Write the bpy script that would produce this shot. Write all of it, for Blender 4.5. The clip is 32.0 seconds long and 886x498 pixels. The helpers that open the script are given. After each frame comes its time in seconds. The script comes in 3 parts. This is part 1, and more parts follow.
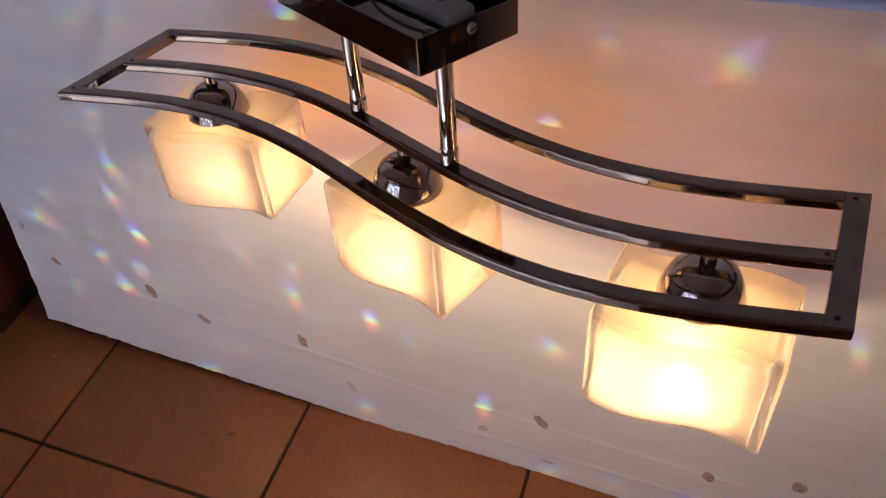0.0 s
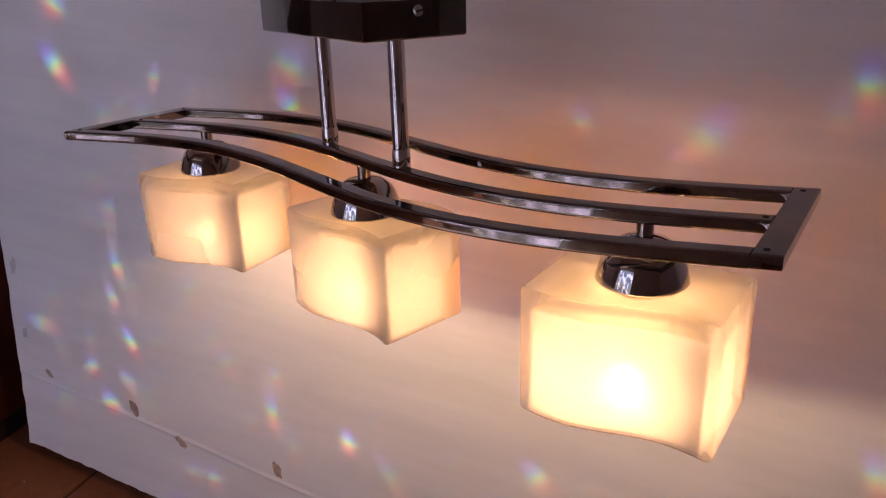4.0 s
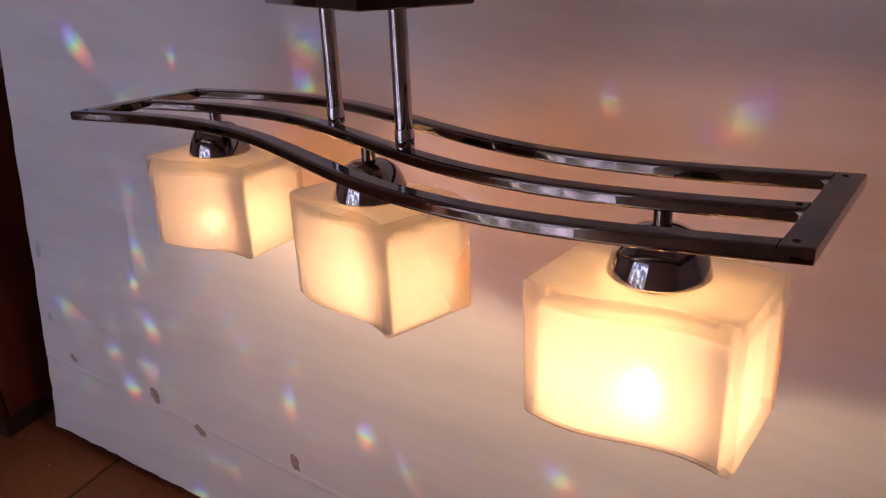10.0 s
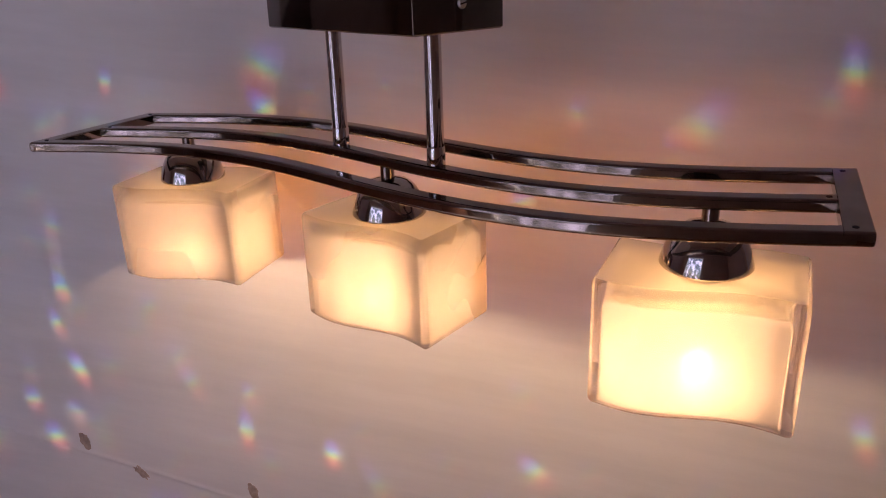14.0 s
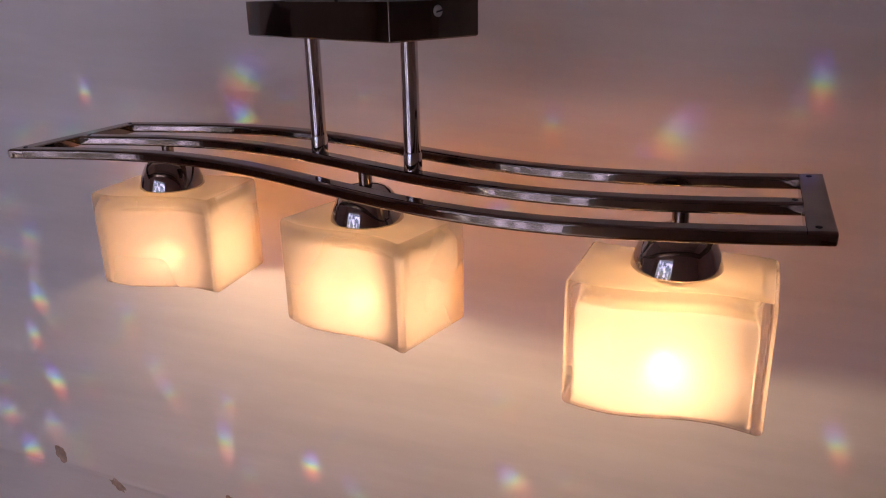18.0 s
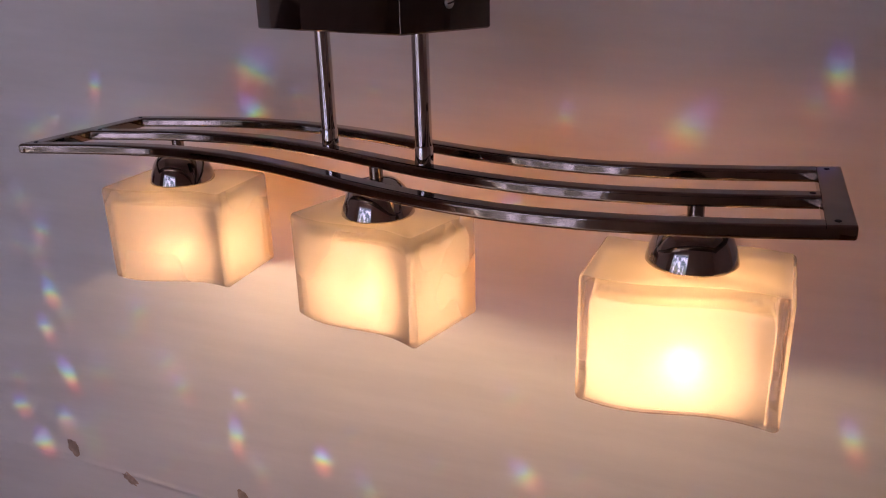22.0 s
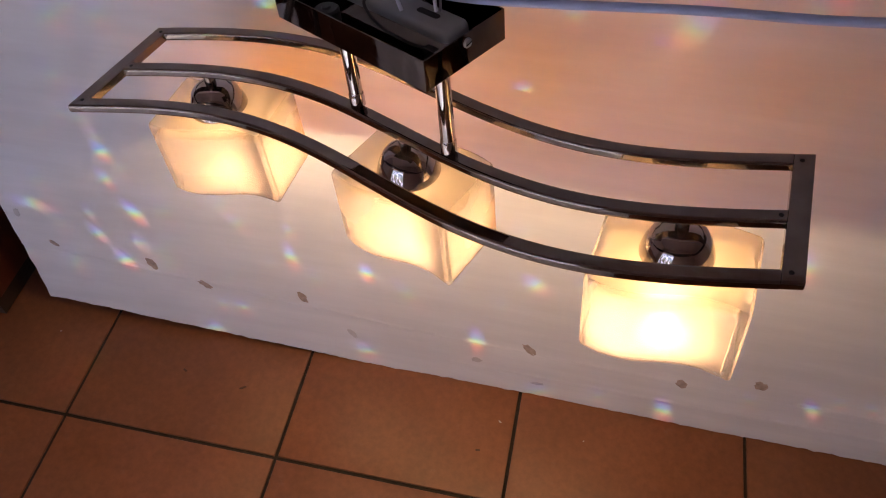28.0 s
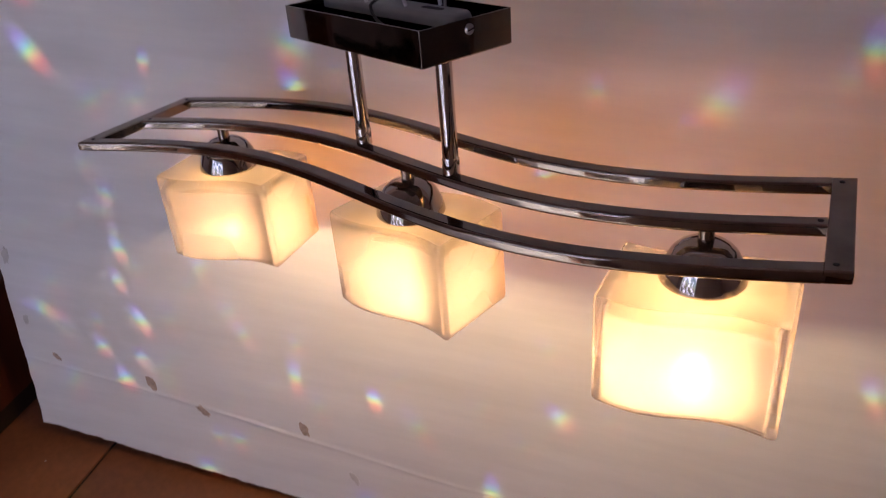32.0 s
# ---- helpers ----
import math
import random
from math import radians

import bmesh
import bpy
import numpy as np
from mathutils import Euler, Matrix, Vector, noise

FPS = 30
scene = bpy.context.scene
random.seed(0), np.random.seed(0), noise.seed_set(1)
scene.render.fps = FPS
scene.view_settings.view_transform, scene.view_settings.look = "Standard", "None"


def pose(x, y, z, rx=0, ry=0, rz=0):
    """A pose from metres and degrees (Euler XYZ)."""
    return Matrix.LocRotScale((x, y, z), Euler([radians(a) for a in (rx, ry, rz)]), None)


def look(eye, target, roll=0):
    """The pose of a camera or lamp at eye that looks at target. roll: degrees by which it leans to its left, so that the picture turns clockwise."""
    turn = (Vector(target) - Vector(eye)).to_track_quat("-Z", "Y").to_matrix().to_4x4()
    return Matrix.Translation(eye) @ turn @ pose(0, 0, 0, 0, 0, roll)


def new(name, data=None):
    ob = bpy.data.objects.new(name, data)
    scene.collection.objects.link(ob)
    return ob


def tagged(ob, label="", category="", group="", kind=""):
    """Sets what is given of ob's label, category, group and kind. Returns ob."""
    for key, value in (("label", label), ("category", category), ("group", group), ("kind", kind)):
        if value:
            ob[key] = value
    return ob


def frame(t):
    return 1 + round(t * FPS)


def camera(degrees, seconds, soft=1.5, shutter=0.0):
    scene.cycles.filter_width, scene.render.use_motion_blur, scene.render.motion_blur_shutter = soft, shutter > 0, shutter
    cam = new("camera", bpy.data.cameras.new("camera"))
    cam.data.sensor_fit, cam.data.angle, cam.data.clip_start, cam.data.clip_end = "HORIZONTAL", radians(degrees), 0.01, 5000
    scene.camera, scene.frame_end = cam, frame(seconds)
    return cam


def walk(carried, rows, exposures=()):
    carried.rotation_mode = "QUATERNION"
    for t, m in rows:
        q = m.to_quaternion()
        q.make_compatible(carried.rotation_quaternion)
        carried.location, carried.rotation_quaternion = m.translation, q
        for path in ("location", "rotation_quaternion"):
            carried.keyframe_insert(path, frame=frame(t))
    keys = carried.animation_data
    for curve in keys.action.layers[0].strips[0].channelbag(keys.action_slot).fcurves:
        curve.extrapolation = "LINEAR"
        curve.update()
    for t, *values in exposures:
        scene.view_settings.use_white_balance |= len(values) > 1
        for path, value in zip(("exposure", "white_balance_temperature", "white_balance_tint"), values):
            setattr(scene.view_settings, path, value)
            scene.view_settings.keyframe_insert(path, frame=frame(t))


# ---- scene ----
cam = camera(59.35, 32.0, soft=1.1, shutter=0.3)

PATH = [
    (0, (0.7133, -0.5222, 0.9982), (0.4487, 0.3198, 0.0437), 0.65),
    (0.5, (0.7455, -0.5613, 0.9344), (0.4093, 0.3641, 0.0856), 0.15),
    (1, (0.7619, -0.5856, 0.8852), (0.3786, 0.4251, 0.1630), 0.51),
    (1.5, (0.7842, -0.5995, 0.8641), (0.3750, 0.4602, 0.2319), 2.30),
    (2, (0.8048, -0.5950, 0.8589), (0.3996, 0.4821, 0.2542), 2.58),
    (2.5, (0.8152, -0.5938, 0.8523), (0.3731, 0.4753, 0.2595), 2.12),
    (3, (0.8260, -0.5878, 0.8466), (0.3731, 0.4771, 0.2543), 2.38),
    (3.5, (0.8257, -0.5898, 0.8431), (0.3740, 0.4750, 0.2497), 1.65),
    (5.5, (0.8208, -0.5939, 0.8400), (0.3706, 0.4693, 0.2424), 1.41),
    (6, (0.8347, -0.5841, 0.8379), (0.3629, 0.4746, 0.2492), 1.63),
    (6.5, (0.8397, -0.5760, 0.8359), (0.3607, 0.4773, 0.2432), 1.50),
    (7, (0.8380, -0.5752, 0.8354), (0.3631, 0.4778, 0.2390), 1.49),
    (7.5, (0.8333, -0.5780, 0.8351), (0.3647, 0.4780, 0.2390), 1.49),
    (8, (0.8305, -0.5759, 0.8335), (0.3619, 0.4779, 0.2335), 1.17),
    (8.5, (0.8350, -0.5688, 0.8327), (0.3527, 0.4795, 0.2338), 1.31),
    (9, (0.8439, -0.5563, 0.8289), (0.3326, 0.4799, 0.2332), 1.02),
    (9.5, (0.8452, -0.5449, 0.8240), (0.3172, 0.4794, 0.2223), 0.75),
    (10, (0.8374, -0.5479, 0.8222), (0.3166, 0.4747, 0.2114), 0.45),
    (10.5, (0.8235, -0.5578, 0.8231), (0.3223, 0.4750, 0.2131), 0.56),
    (11, (0.8064, -0.5721, 0.8246), (0.3436, 0.4825, 0.2216), 1.32),
    (11.5, (0.7932, -0.5782, 0.8281), (0.3609, 0.4931, 0.2321), 1.78),
    (12, (0.7843, -0.5811, 0.8270), (0.3667, 0.4971, 0.2327), 2.01),
    (12.5, (0.7752, -0.5863, 0.8266), (0.3740, 0.4996, 0.2351), 1.96),
    (13, (0.7594, -0.5942, 0.8253), (0.3924, 0.5022, 0.2310), 1.96),
    (13.5, (0.7325, -0.6064, 0.8286), (0.4221, 0.5069, 0.2333), 2.16),
    (14, (0.7166, -0.6174, 0.8304), (0.4501, 0.5113, 0.2431), 2.68),
    (14.5, (0.7152, -0.6189, 0.8312), (0.4567, 0.5134, 0.2473), 2.97),
    (16.5, (0.7198, -0.6223, 0.8276), (0.4713, 0.5210, 0.2611), 3.10),
    (17, (0.7207, -0.6214, 0.8262), (0.4695, 0.5206, 0.2581), 2.90),
    (17.5, (0.7243, -0.6237, 0.8241), (0.4738, 0.5235, 0.2664), 3.13),
    (18, (0.7242, -0.6264, 0.8242), (0.4795, 0.5224, 0.2672), 3.27),
    (18.5, (0.7247, -0.6250, 0.8234), (0.4751, 0.5205, 0.2616), 2.97),
    (19, (0.7237, -0.6204, 0.8226), (0.4682, 0.5188, 0.2508), 2.66),
    (19.5, (0.7246, -0.6206, 0.8223), (0.4710, 0.5197, 0.2520), 2.89),
    (20, (0.7243, -0.6210, 0.8235), (0.4701, 0.5193, 0.2532), 2.95),
    (20.5, (0.7241, -0.6205, 0.8225), (0.4690, 0.5198, 0.2528), 2.96),
    (21, (0.7220, -0.6205, 0.8226), (0.4626, 0.5198, 0.2548), 2.95),
    (21.5, (0.7219, -0.6212, 0.8229), (0.4599, 0.5184, 0.2548), 2.90),
    (22, (0.7221, -0.6221, 0.8229), (0.4627, 0.5182, 0.2548), 2.83),
    (22.5, (0.7211, -0.6220, 0.8240), (0.4594, 0.5167, 0.2541), 2.75),
    (23, (0.7181, -0.6208, 0.8283), (0.4571, 0.5122, 0.2467), 2.84),
    (23.5, (0.6924, -0.6103, 0.8679), (0.5005, 0.4815, 0.1890), 3.50),
    (24, (0.6711, -0.6073, 0.9143), (0.5327, 0.4218, 0.1321), 3.62),
    (24.5, (0.6574, -0.5995, 0.9448), (0.5393, 0.3662, 0.0825), 3.12),
    (25, (0.6492, -0.5821, 0.9813), (0.5421, 0.3323, 0.0635), 2.25),
    (25.5, (0.6472, -0.5766, 1.0095), (0.5409, 0.2831, 0.0401), 2.26),
    (26, (0.6550, -0.5662, 1.0367), (0.5258, 0.2458, 0.0297), 0.84),
    (26.5, (0.6651, -0.5448, 1.0665), (0.5225, 0.2395, 0.0396), 0.62),
    (28.5, (0.6825, -0.5408, 1.0866), (0.5106, 0.2107, 0.0398), -1.06),
    (29, (0.6884, -0.5422, 1.0860), (0.5147, 0.2149, 0.0436), -1.23),
    (29.5, (0.6934, -0.5358, 1.0841), (0.5094, 0.2125, 0.0371), -1.36),
    (30, (0.6932, -0.5299, 1.0809), (0.5011, 0.2074, 0.0276), -1.77),
    (30.5, (0.6970, -0.5273, 1.0771), (0.5001, 0.2161, 0.0289), -1.80),
    (31, (0.7260, -0.5511, 1.0456), (0.4892, 0.2761, 0.0711), -0.30),
    (31.5, (0.7379, -0.5762, 0.9844), (0.4687, 0.3218, 0.0838), -0.51),
    (32, (0.7359, -0.6027, 0.9209), (0.4165, 0.4126, 0.1746), -0.58),
]

EXPOSURES = [(0, 0.36, 6300, 10), (1, 0.12, 6350, 17), (2, 0.05, 6350, 21), (9, -0.06, 6400, 21), (16, -0.10, 6500, 22), (23, -0.14, 6560, 22), (24, -0.18, 6600, 23), (26, -0.12, 6550, 22), (28.5, 0.42, 6400, 12), (31, 0.42, 6400, 11), (32, 0.30, 6350, 12)]
walk(cam, [(t, look(eye, target, roll)) for t, eye, target, roll in PATH], exposures=EXPOSURES)

# ------------------------------------------------------------------ light
LEAN = 0.1381                     # the board's lean: metres back for each metre up
TILT = math.atan(LEAN)
# how the lamp hangs: turned a little and tipped, its right end higher
HANG = pose(0.0902, 0.0131, 0.0558, -1.470, -6.665, -8.904) @ Matrix.Scale(0.9935, 4)
LAMP = HANG @ pose(0.536, -0.050, 0.515, -2.28, 0.64, 2.09) @ pose(0, 0, 0, 0, 0, -4.8)
# heads of the lamp: place along the frame, across it, turn of the glass
HEADS = [(-0.2150, 0.0185, 7.5), (0.0030, -0.0030, -11.0), (0.2365, -0.0285, 2.5)]
BULB_Z = -0.101

world = bpy.data.worlds.new("sky")
scene.world = world
world.use_nodes = True
wn = world.node_tree
sky = wn.nodes.new("ShaderNodeTexSky")
sky.sky_type = "NISHITA"
sky.sun_disc = False
sky.sun_elevation = radians(63)
sky.sun_rotation = radians(214)
wn.links.new(sky.outputs[0], wn.nodes["Background"].inputs[0])
wn.nodes["Background"].inputs[1].default_value = 0.10


def lamp(name, kind, m, energy, color, width, height=0.0):
    data = bpy.data.lights.new(name, kind)
    data.energy, data.color = energy, color
    if kind == "AREA":
        data.shape, data.size, data.size_y = "RECTANGLE", width, height
    else:
        data.shadow_soft_size = width
    ob = new(name, data)
    ob.matrix_world = m
    return ob


# daylight through the glazed door behind the camera
daylight = lamp("door_daylight", "AREA", look((-0.27, -1.60, 0.64), (-0.05, 0.0, 0.62)), 5.0, (0.69, 0.665, 1.0), 1.40, 1.20)
# the sun falls through the opening on the floor behind the camera
sun = bpy.data.lights.new("sun", "SUN")
sun.energy, sun.angle, sun.color = 5.0, radians(0.5), (1.0, 0.95, 0.88)
new("sun", sun).matrix_world = look((-0.25, -0.37, 0.90), (0, 0, 0))
# noise in the lamp's strength, added to break its reflections into patches
daylight.data.use_nodes = True
dn = daylight.data.node_tree
dc = dn.nodes.new("ShaderNodeTexCoord")
dt = dn.nodes.new("ShaderNodeTexNoise")
dt.inputs["Scale"].default_value = 6.0
dt.inputs["Detail"].default_value = 2.0
dr = dn.nodes.new("ShaderNodeMapRange")
for key, value in (("From Min", 0.48), ("From Max", 0.64), ("To Min", 0.10), ("To Max", 3.9)):
    dr.inputs[key].default_value = value
dn.links.new(dc.outputs["UV"], dt.inputs["Vector"])
dn.links.new(dt.outputs[0], dr.inputs[0])
dn.links.new(dr.outputs[0], dn.nodes["Emission"].inputs[1])
for u, v, turn in HEADS:
    lamp("bulb_light", "POINT", LAMP @ pose(u, v - 0.009, BULB_Z), 1.82 if u > 0.2 else 1.02, (1.0, 0.645, 0.31), 0.0034)

# sunlight broken into colours by cut glass at the window: flecks on the sheet and the tiles
# (place along the sheet, height up the sheet, length, width, turn of the long way, strength)
FLECKS = [
    (0.027, 0.603, 0.051, 0.018, 44, 1.00), (0.176, 0.607, 0.025, 0.010, -3, 0.70), (0.122, 0.567, 0.019, 0.010, 6, 0.35),
    (0.359, 0.597, 0.041, 0.015, 43, 0.85), (0.355, 0.639, 0.045, 0.028, -25, 0.50), (0.405, 0.621, 0.017, 0.013, 15, 0.25),
    (0.483, 0.634, 0.018, 0.007, 1, 0.45), (0.670, 0.628, 0.029, 0.012, 3, 0.45), (0.780, 0.628, 0.058, 0.021, -27, 0.60),
    (0.756, 0.598, 0.035, 0.014, 5, 0.55), (0.895, 0.688, 0.045, 0.015, 12, 0.70), (0.881, 0.662, 0.036, 0.011, 8, 0.30),
    (0.710, 0.702, 0.024, 0.017, 3, 0.30), (0.032, 0.674, 0.032, 0.024, -32, 0.80)]
FLECKS += [
    (0.095, 0.434, 0.033, 0.017, -10, 0.50), (0.061, 0.414, 0.024, 0.014, -12, 0.30), (0.099, 0.359, 0.029, 0.014, 21, 0.90),
    (0.090, 0.311, 0.033, 0.012, 24, 0.80), (0.117, 0.252, 0.040, 0.013, 22, 0.95), (0.045, 0.197, 0.030, 0.016, 20, 0.80),
    (0.106, 0.192, 0.029, 0.018, 13, 0.70), (0.073, 0.149, 0.036, 0.018, 21, 1.00), (0.216, 0.357, 0.028, 0.014, 18, 0.55),
    (0.264, 0.367, 0.019, 0.011, 15, 0.35), (0.195, 0.319, 0.032, 0.015, 7, 0.30), (-0.042, 0.240, 0.059, 0.016, 84, 0.60),
    (0.043, 0.238, 0.031, 0.014, 10, 0.40), (0.267, 0.265, 0.037, 0.014, 37, 0.70)]
FLECKS += [
    (0.250, 0.299, 0.029, 0.015, 42, 0.30), (0.340, 0.267, 0.026, 0.011, 33, 0.85), (0.335, 0.215, 0.048, 0.013, 6, 1.10),
    (0.366, 0.174, 0.048, 0.013, 13, 0.40), (0.212, 0.083, 0.031, 0.013, 7, 0.60), (0.244, 0.084, 0.034, 0.017, 18, 0.65),
    (0.192, 0.020, 0.032, 0.019, 17, 0.95), (0.277, 0.113, 0.027, 0.018, 14, 0.30), (0.442, 0.207, 0.031, 0.014, 5, 1.25),
    (0.477, 0.247, 0.022, 0.013, 32, 0.40), (0.501, 0.178, 0.060, 0.014, 34, 0.50), (0.676, 0.245, 0.041, 0.014, 53, 0.70),
    (0.654, 0.331, 0.039, 0.013, 43, 0.40), (0.585, 0.288, 0.017, 0.012, 29, 0.25)]
FLECKS += [
    (0.734, 0.255, 0.032, 0.013, 43, 0.30), (0.580, 0.229, 0.037, 0.015, 59, 0.25), (0.233, 0.525, 0.022, 0.009, -8, 0.35),
    (0.208, 0.514, 0.016, 0.010, 9, 0.30), (0.097, 0.385, 0.022, 0.015, 6, 0.30), (0.256, 0.170, 0.029, 0.014, -18, 0.25),
    (0.305, 0.193, 0.026, 0.016, 18, 0.30), (0.601, 0.101, 0.050, 0.014, 7, 1.10), (0.890, 0.022, 0.049, 0.017, 16, 1.10),
    (1.079, 0.087, 0.043, 0.012, 26, 1.00), (0.793, 0.026, 0.035, 0.015, 20, 0.55), (0.707, 0.010, 0.036, 0.025, 31, 0.55),
    (1.106, 0.113, 0.026, 0.015, 33, 0.55), (1.148, 0.114, 0.025, 0.011, 30, 0.65)]
FLECKS += [
    (0.995, 0.082, 0.030, 0.012, 15, 0.55), (0.982, 0.353, 0.046, 0.013, 22, 1.00), (0.981, 0.460, 0.042, 0.019, 29, 0.45),
    (0.630, 0.538, 0.019, 0.016, 31, 0.85), (0.551, 0.512, 0.017, 0.014, 45, 0.60), (0.436, 0.031, 0.039, 0.024, 22, 0.65),
    (0.636, 0.188, 0.030, 0.012, 49, 0.35), (0.674, 0.234, 0.039, 0.020, 29, 0.35), (0.862, 0.262, 0.035, 0.011, 48, 0.20),
    (0.854, -0.014, 0.031, 0.019, 28, 0.30), (0.030, -0.060, 0.110, 0.020, -40, 0.32), (0.969, 0.128, 0.028, 0.017, 41, 0.25)]

fleck_rnd = random.Random(3)
for k in range(26):
    FLECKS.append((-0.10 + 0.40 * fleck_rnd.random() ** 1.3, 0.10 + 0.50 * fleck_rnd.random(), 0.03 + 0.02 * fleck_rnd.random(), 0.016 + 0.006 * fleck_rnd.random(), 5 + 25 * fleck_rnd.random(), 0.14 + 0.16 * fleck_rnd.random()))


def flecked_light(eye, target, energy, flecks):
    data = bpy.data.lights.new("prism_light", "SPOT")
    data.energy, data.spot_size, data.spot_blend, data.shadow_soft_size = energy, radians(70), 0.3, 0.002
    m = look(eye, target)
    ob = new("prism_light", data)
    ob.matrix_world = m
    inv = m.inverted()
    data.use_nodes = True
    nt = data.node_tree

    def op(kind, a, b, c=None):
        n = nt.nodes.new("ShaderNodeMath")
        n.operation = kind
        for sock, value in zip(n.inputs, (a, b, c)):
            if value is None:
                continue
            if isinstance(value, (int, float)):
                sock.default_value = value
            else:
                nt.links.new(value, sock)
        return n.outputs[0]

    tc = nt.nodes.new("ShaderNodeTexCoord")
    sep = nt.nodes.new("ShaderNodeSeparateXYZ")
    nt.links.new(tc.outputs["Normal"], sep.inputs[0])
    flat = nt.nodes.new("ShaderNodeCombineXYZ")
    nt.links.new(op("DIVIDE", sep.outputs[0], sep.outputs[2]), flat.inputs[0])
    nt.links.new(op("DIVIDE", sep.outputs[1], sep.outputs[2]), flat.inputs[1])
    total, hue = 0.0, 0.0
    upward = Vector((0, math.sin(TILT), math.cos(TILT)))

    def seen(p):
        q = inv @ p
        return Vector((q.x / q.z, q.y / q.z))

    for x, s, length, width, turn, strength in flecks:
        strength *= 1.0 if x < 0.40 else 1.2
        mid = Vector((x, 0, 0)) + upward * s
        # the long way runs from the red end, low, to the blue end, high
        a = radians(turn)
        along = Vector((-math.sin(a), 0, 0)) + upward * math.cos(a)
        across = Vector((math.cos(a), 0, 0)) + upward * math.sin(a)
        c = seen(mid)
        da, dc = (seen(mid + along * length * 0.84) - c), (seen(mid + across * width * 1.10) - c)
        mp = nt.nodes.new("ShaderNodeMapping")
        mp.vector_type = "TEXTURE"
        mp.inputs["Location"].default_value = (c.x, c.y, 0)
        mp.inputs["Rotation"].default_value = (0, 0, math.atan2(-da.x, da.y))
        mp.inputs["Scale"].default_value = (dc.length, da.length, 1)
        nt.links.new(flat.outputs[0], mp.inputs[0])
        g = nt.nodes.new("ShaderNodeTexGradient")
        g.gradient_type = "SPHERICAL"
        nt.links.new(mp.outputs[0], g.inputs[0])
        w = op("MULTIPLY", g.outputs["Fac"], strength)
        sp = nt.nodes.new("ShaderNodeSeparateXYZ")
        nt.links.new(mp.outputs[0], sp.inputs[0])
        total = op("ADD", w, total)
        hue = op("MULTIPLY_ADD", w, sp.outputs[1], hue)
    place = op("MULTIPLY_ADD", op("DIVIDE", hue, op("MAXIMUM", total, 0.0001)), 0.90, 0.37)
    r = nt.nodes.new("ShaderNodeValToRGB")
    stops = [(0.06, (1.0, 0.08, 0.04)), (0.24, (1.0, 0.55, 0.06)), (0.40, (0.30, 0.95, 0.22)), (0.56, (0.08, 0.50, 1.0)), (0.80, (0.26, 0.08, 0.95))]
    el = r.color_ramp.elements
    while len(el) < len(stops):
        el.new(0.5)
    for e, (pos, col) in zip(el, stops):
        e.position, e.color = pos, (*col, 1)
    nt.links.new(place, r.inputs[0])
    em = nt.nodes["Emission"]
    nt.links.new(r.outputs[0], em.inputs[0])
    nt.links.new(op("POWER", total, 1.3), em.inputs[1])
    return ob


flecked_light((-0.30, -1.36, 0.93), (0.40, 0.05, 0.30), 90.0, FLECKS[0::2])
flecked_light((-0.30, -1.36, 0.93), (0.40, 0.05, 0.30), 90.0, FLECKS[1::2])

# ---------------------------------------------------------------- helpers


def finish(bm, name, mat, smooth=True):
    bmesh.ops.recalc_face_normals(bm, faces=bm.faces[:])
    me = bpy.data.meshes.new(name)
    bm.to_mesh(me)
    bm.free()
    if smooth:
        for p in me.polygons:
            p.use_smooth = True
        me.set_sharp_from_angle(angle=radians(38))
    if mat:
        me.materials.append(mat)
    return me


def part(name, bm, mat, parent, label="", smooth=True):
    ob = new(name, finish(bm, name, mat, smooth))
    ob.parent = parent
    if label:
        ob["label"] = label
    return ob


def thing(name, m, label, category, **tags):
    ob = new(name)
    ob.empty_display_size = 0.05
    ob.matrix_world = m
    return tagged(ob, label, category, **tags)


def box(bm, x0, y0, z0, x1, y1, z1, bevel=0.0, m=None):
    r = bmesh.ops.create_cube(bm, size=1.0)
    vs = r["verts"]
    for v in vs:
        v.co = Vector((x0 + (v.co.x + 0.5) * (x1 - x0), y0 + (v.co.y + 0.5) * (y1 - y0), z0 + (v.co.z + 0.5) * (z1 - z0)))
    if bevel:
        es = list({e for v in vs for e in v.link_edges})
        r = bmesh.ops.bevel(bm, geom=es, offset=bevel, segments=2, affect="EDGES", profile=0.6)
        vs = list({v for f in r["faces"] for v in f.verts} | {v for v in vs if v.is_valid})
    if m is not None:
        vs = [v for v in vs if v.is_valid]
        bmesh.ops.transform(bm, matrix=m, verts=vs)
    return bm


def rings(bm, loops, closed_ends=(True, True)):
    """Skins rows of points, each a closed loop of the same length."""
    made = [[bm.verts.new(p) for p in loop] for loop in loops]
    n = len(made[0])
    for a, b in zip(made, made[1:]):
        for i in range(n):
            bm.faces.new((a[i], a[(i + 1) % n], b[(i + 1) % n], b[i]))
    if closed_ends[0]:
        bm.faces.new(made[0][::-1])
    if closed_ends[1]:
        bm.faces.new(made[-1])
    return made


def lathe(bm, profile, m=None, n=40, closed=(True, True)):
    loops = []
    for r, z in profile:
        ring = [Vector((r * math.cos(2 * math.pi * i / n), r * math.sin(2 * math.pi * i / n), z)) for i in range(n)]
        loops.append([m @ p if m is not None else p for p in ring])
    return rings(bm, loops, closed)


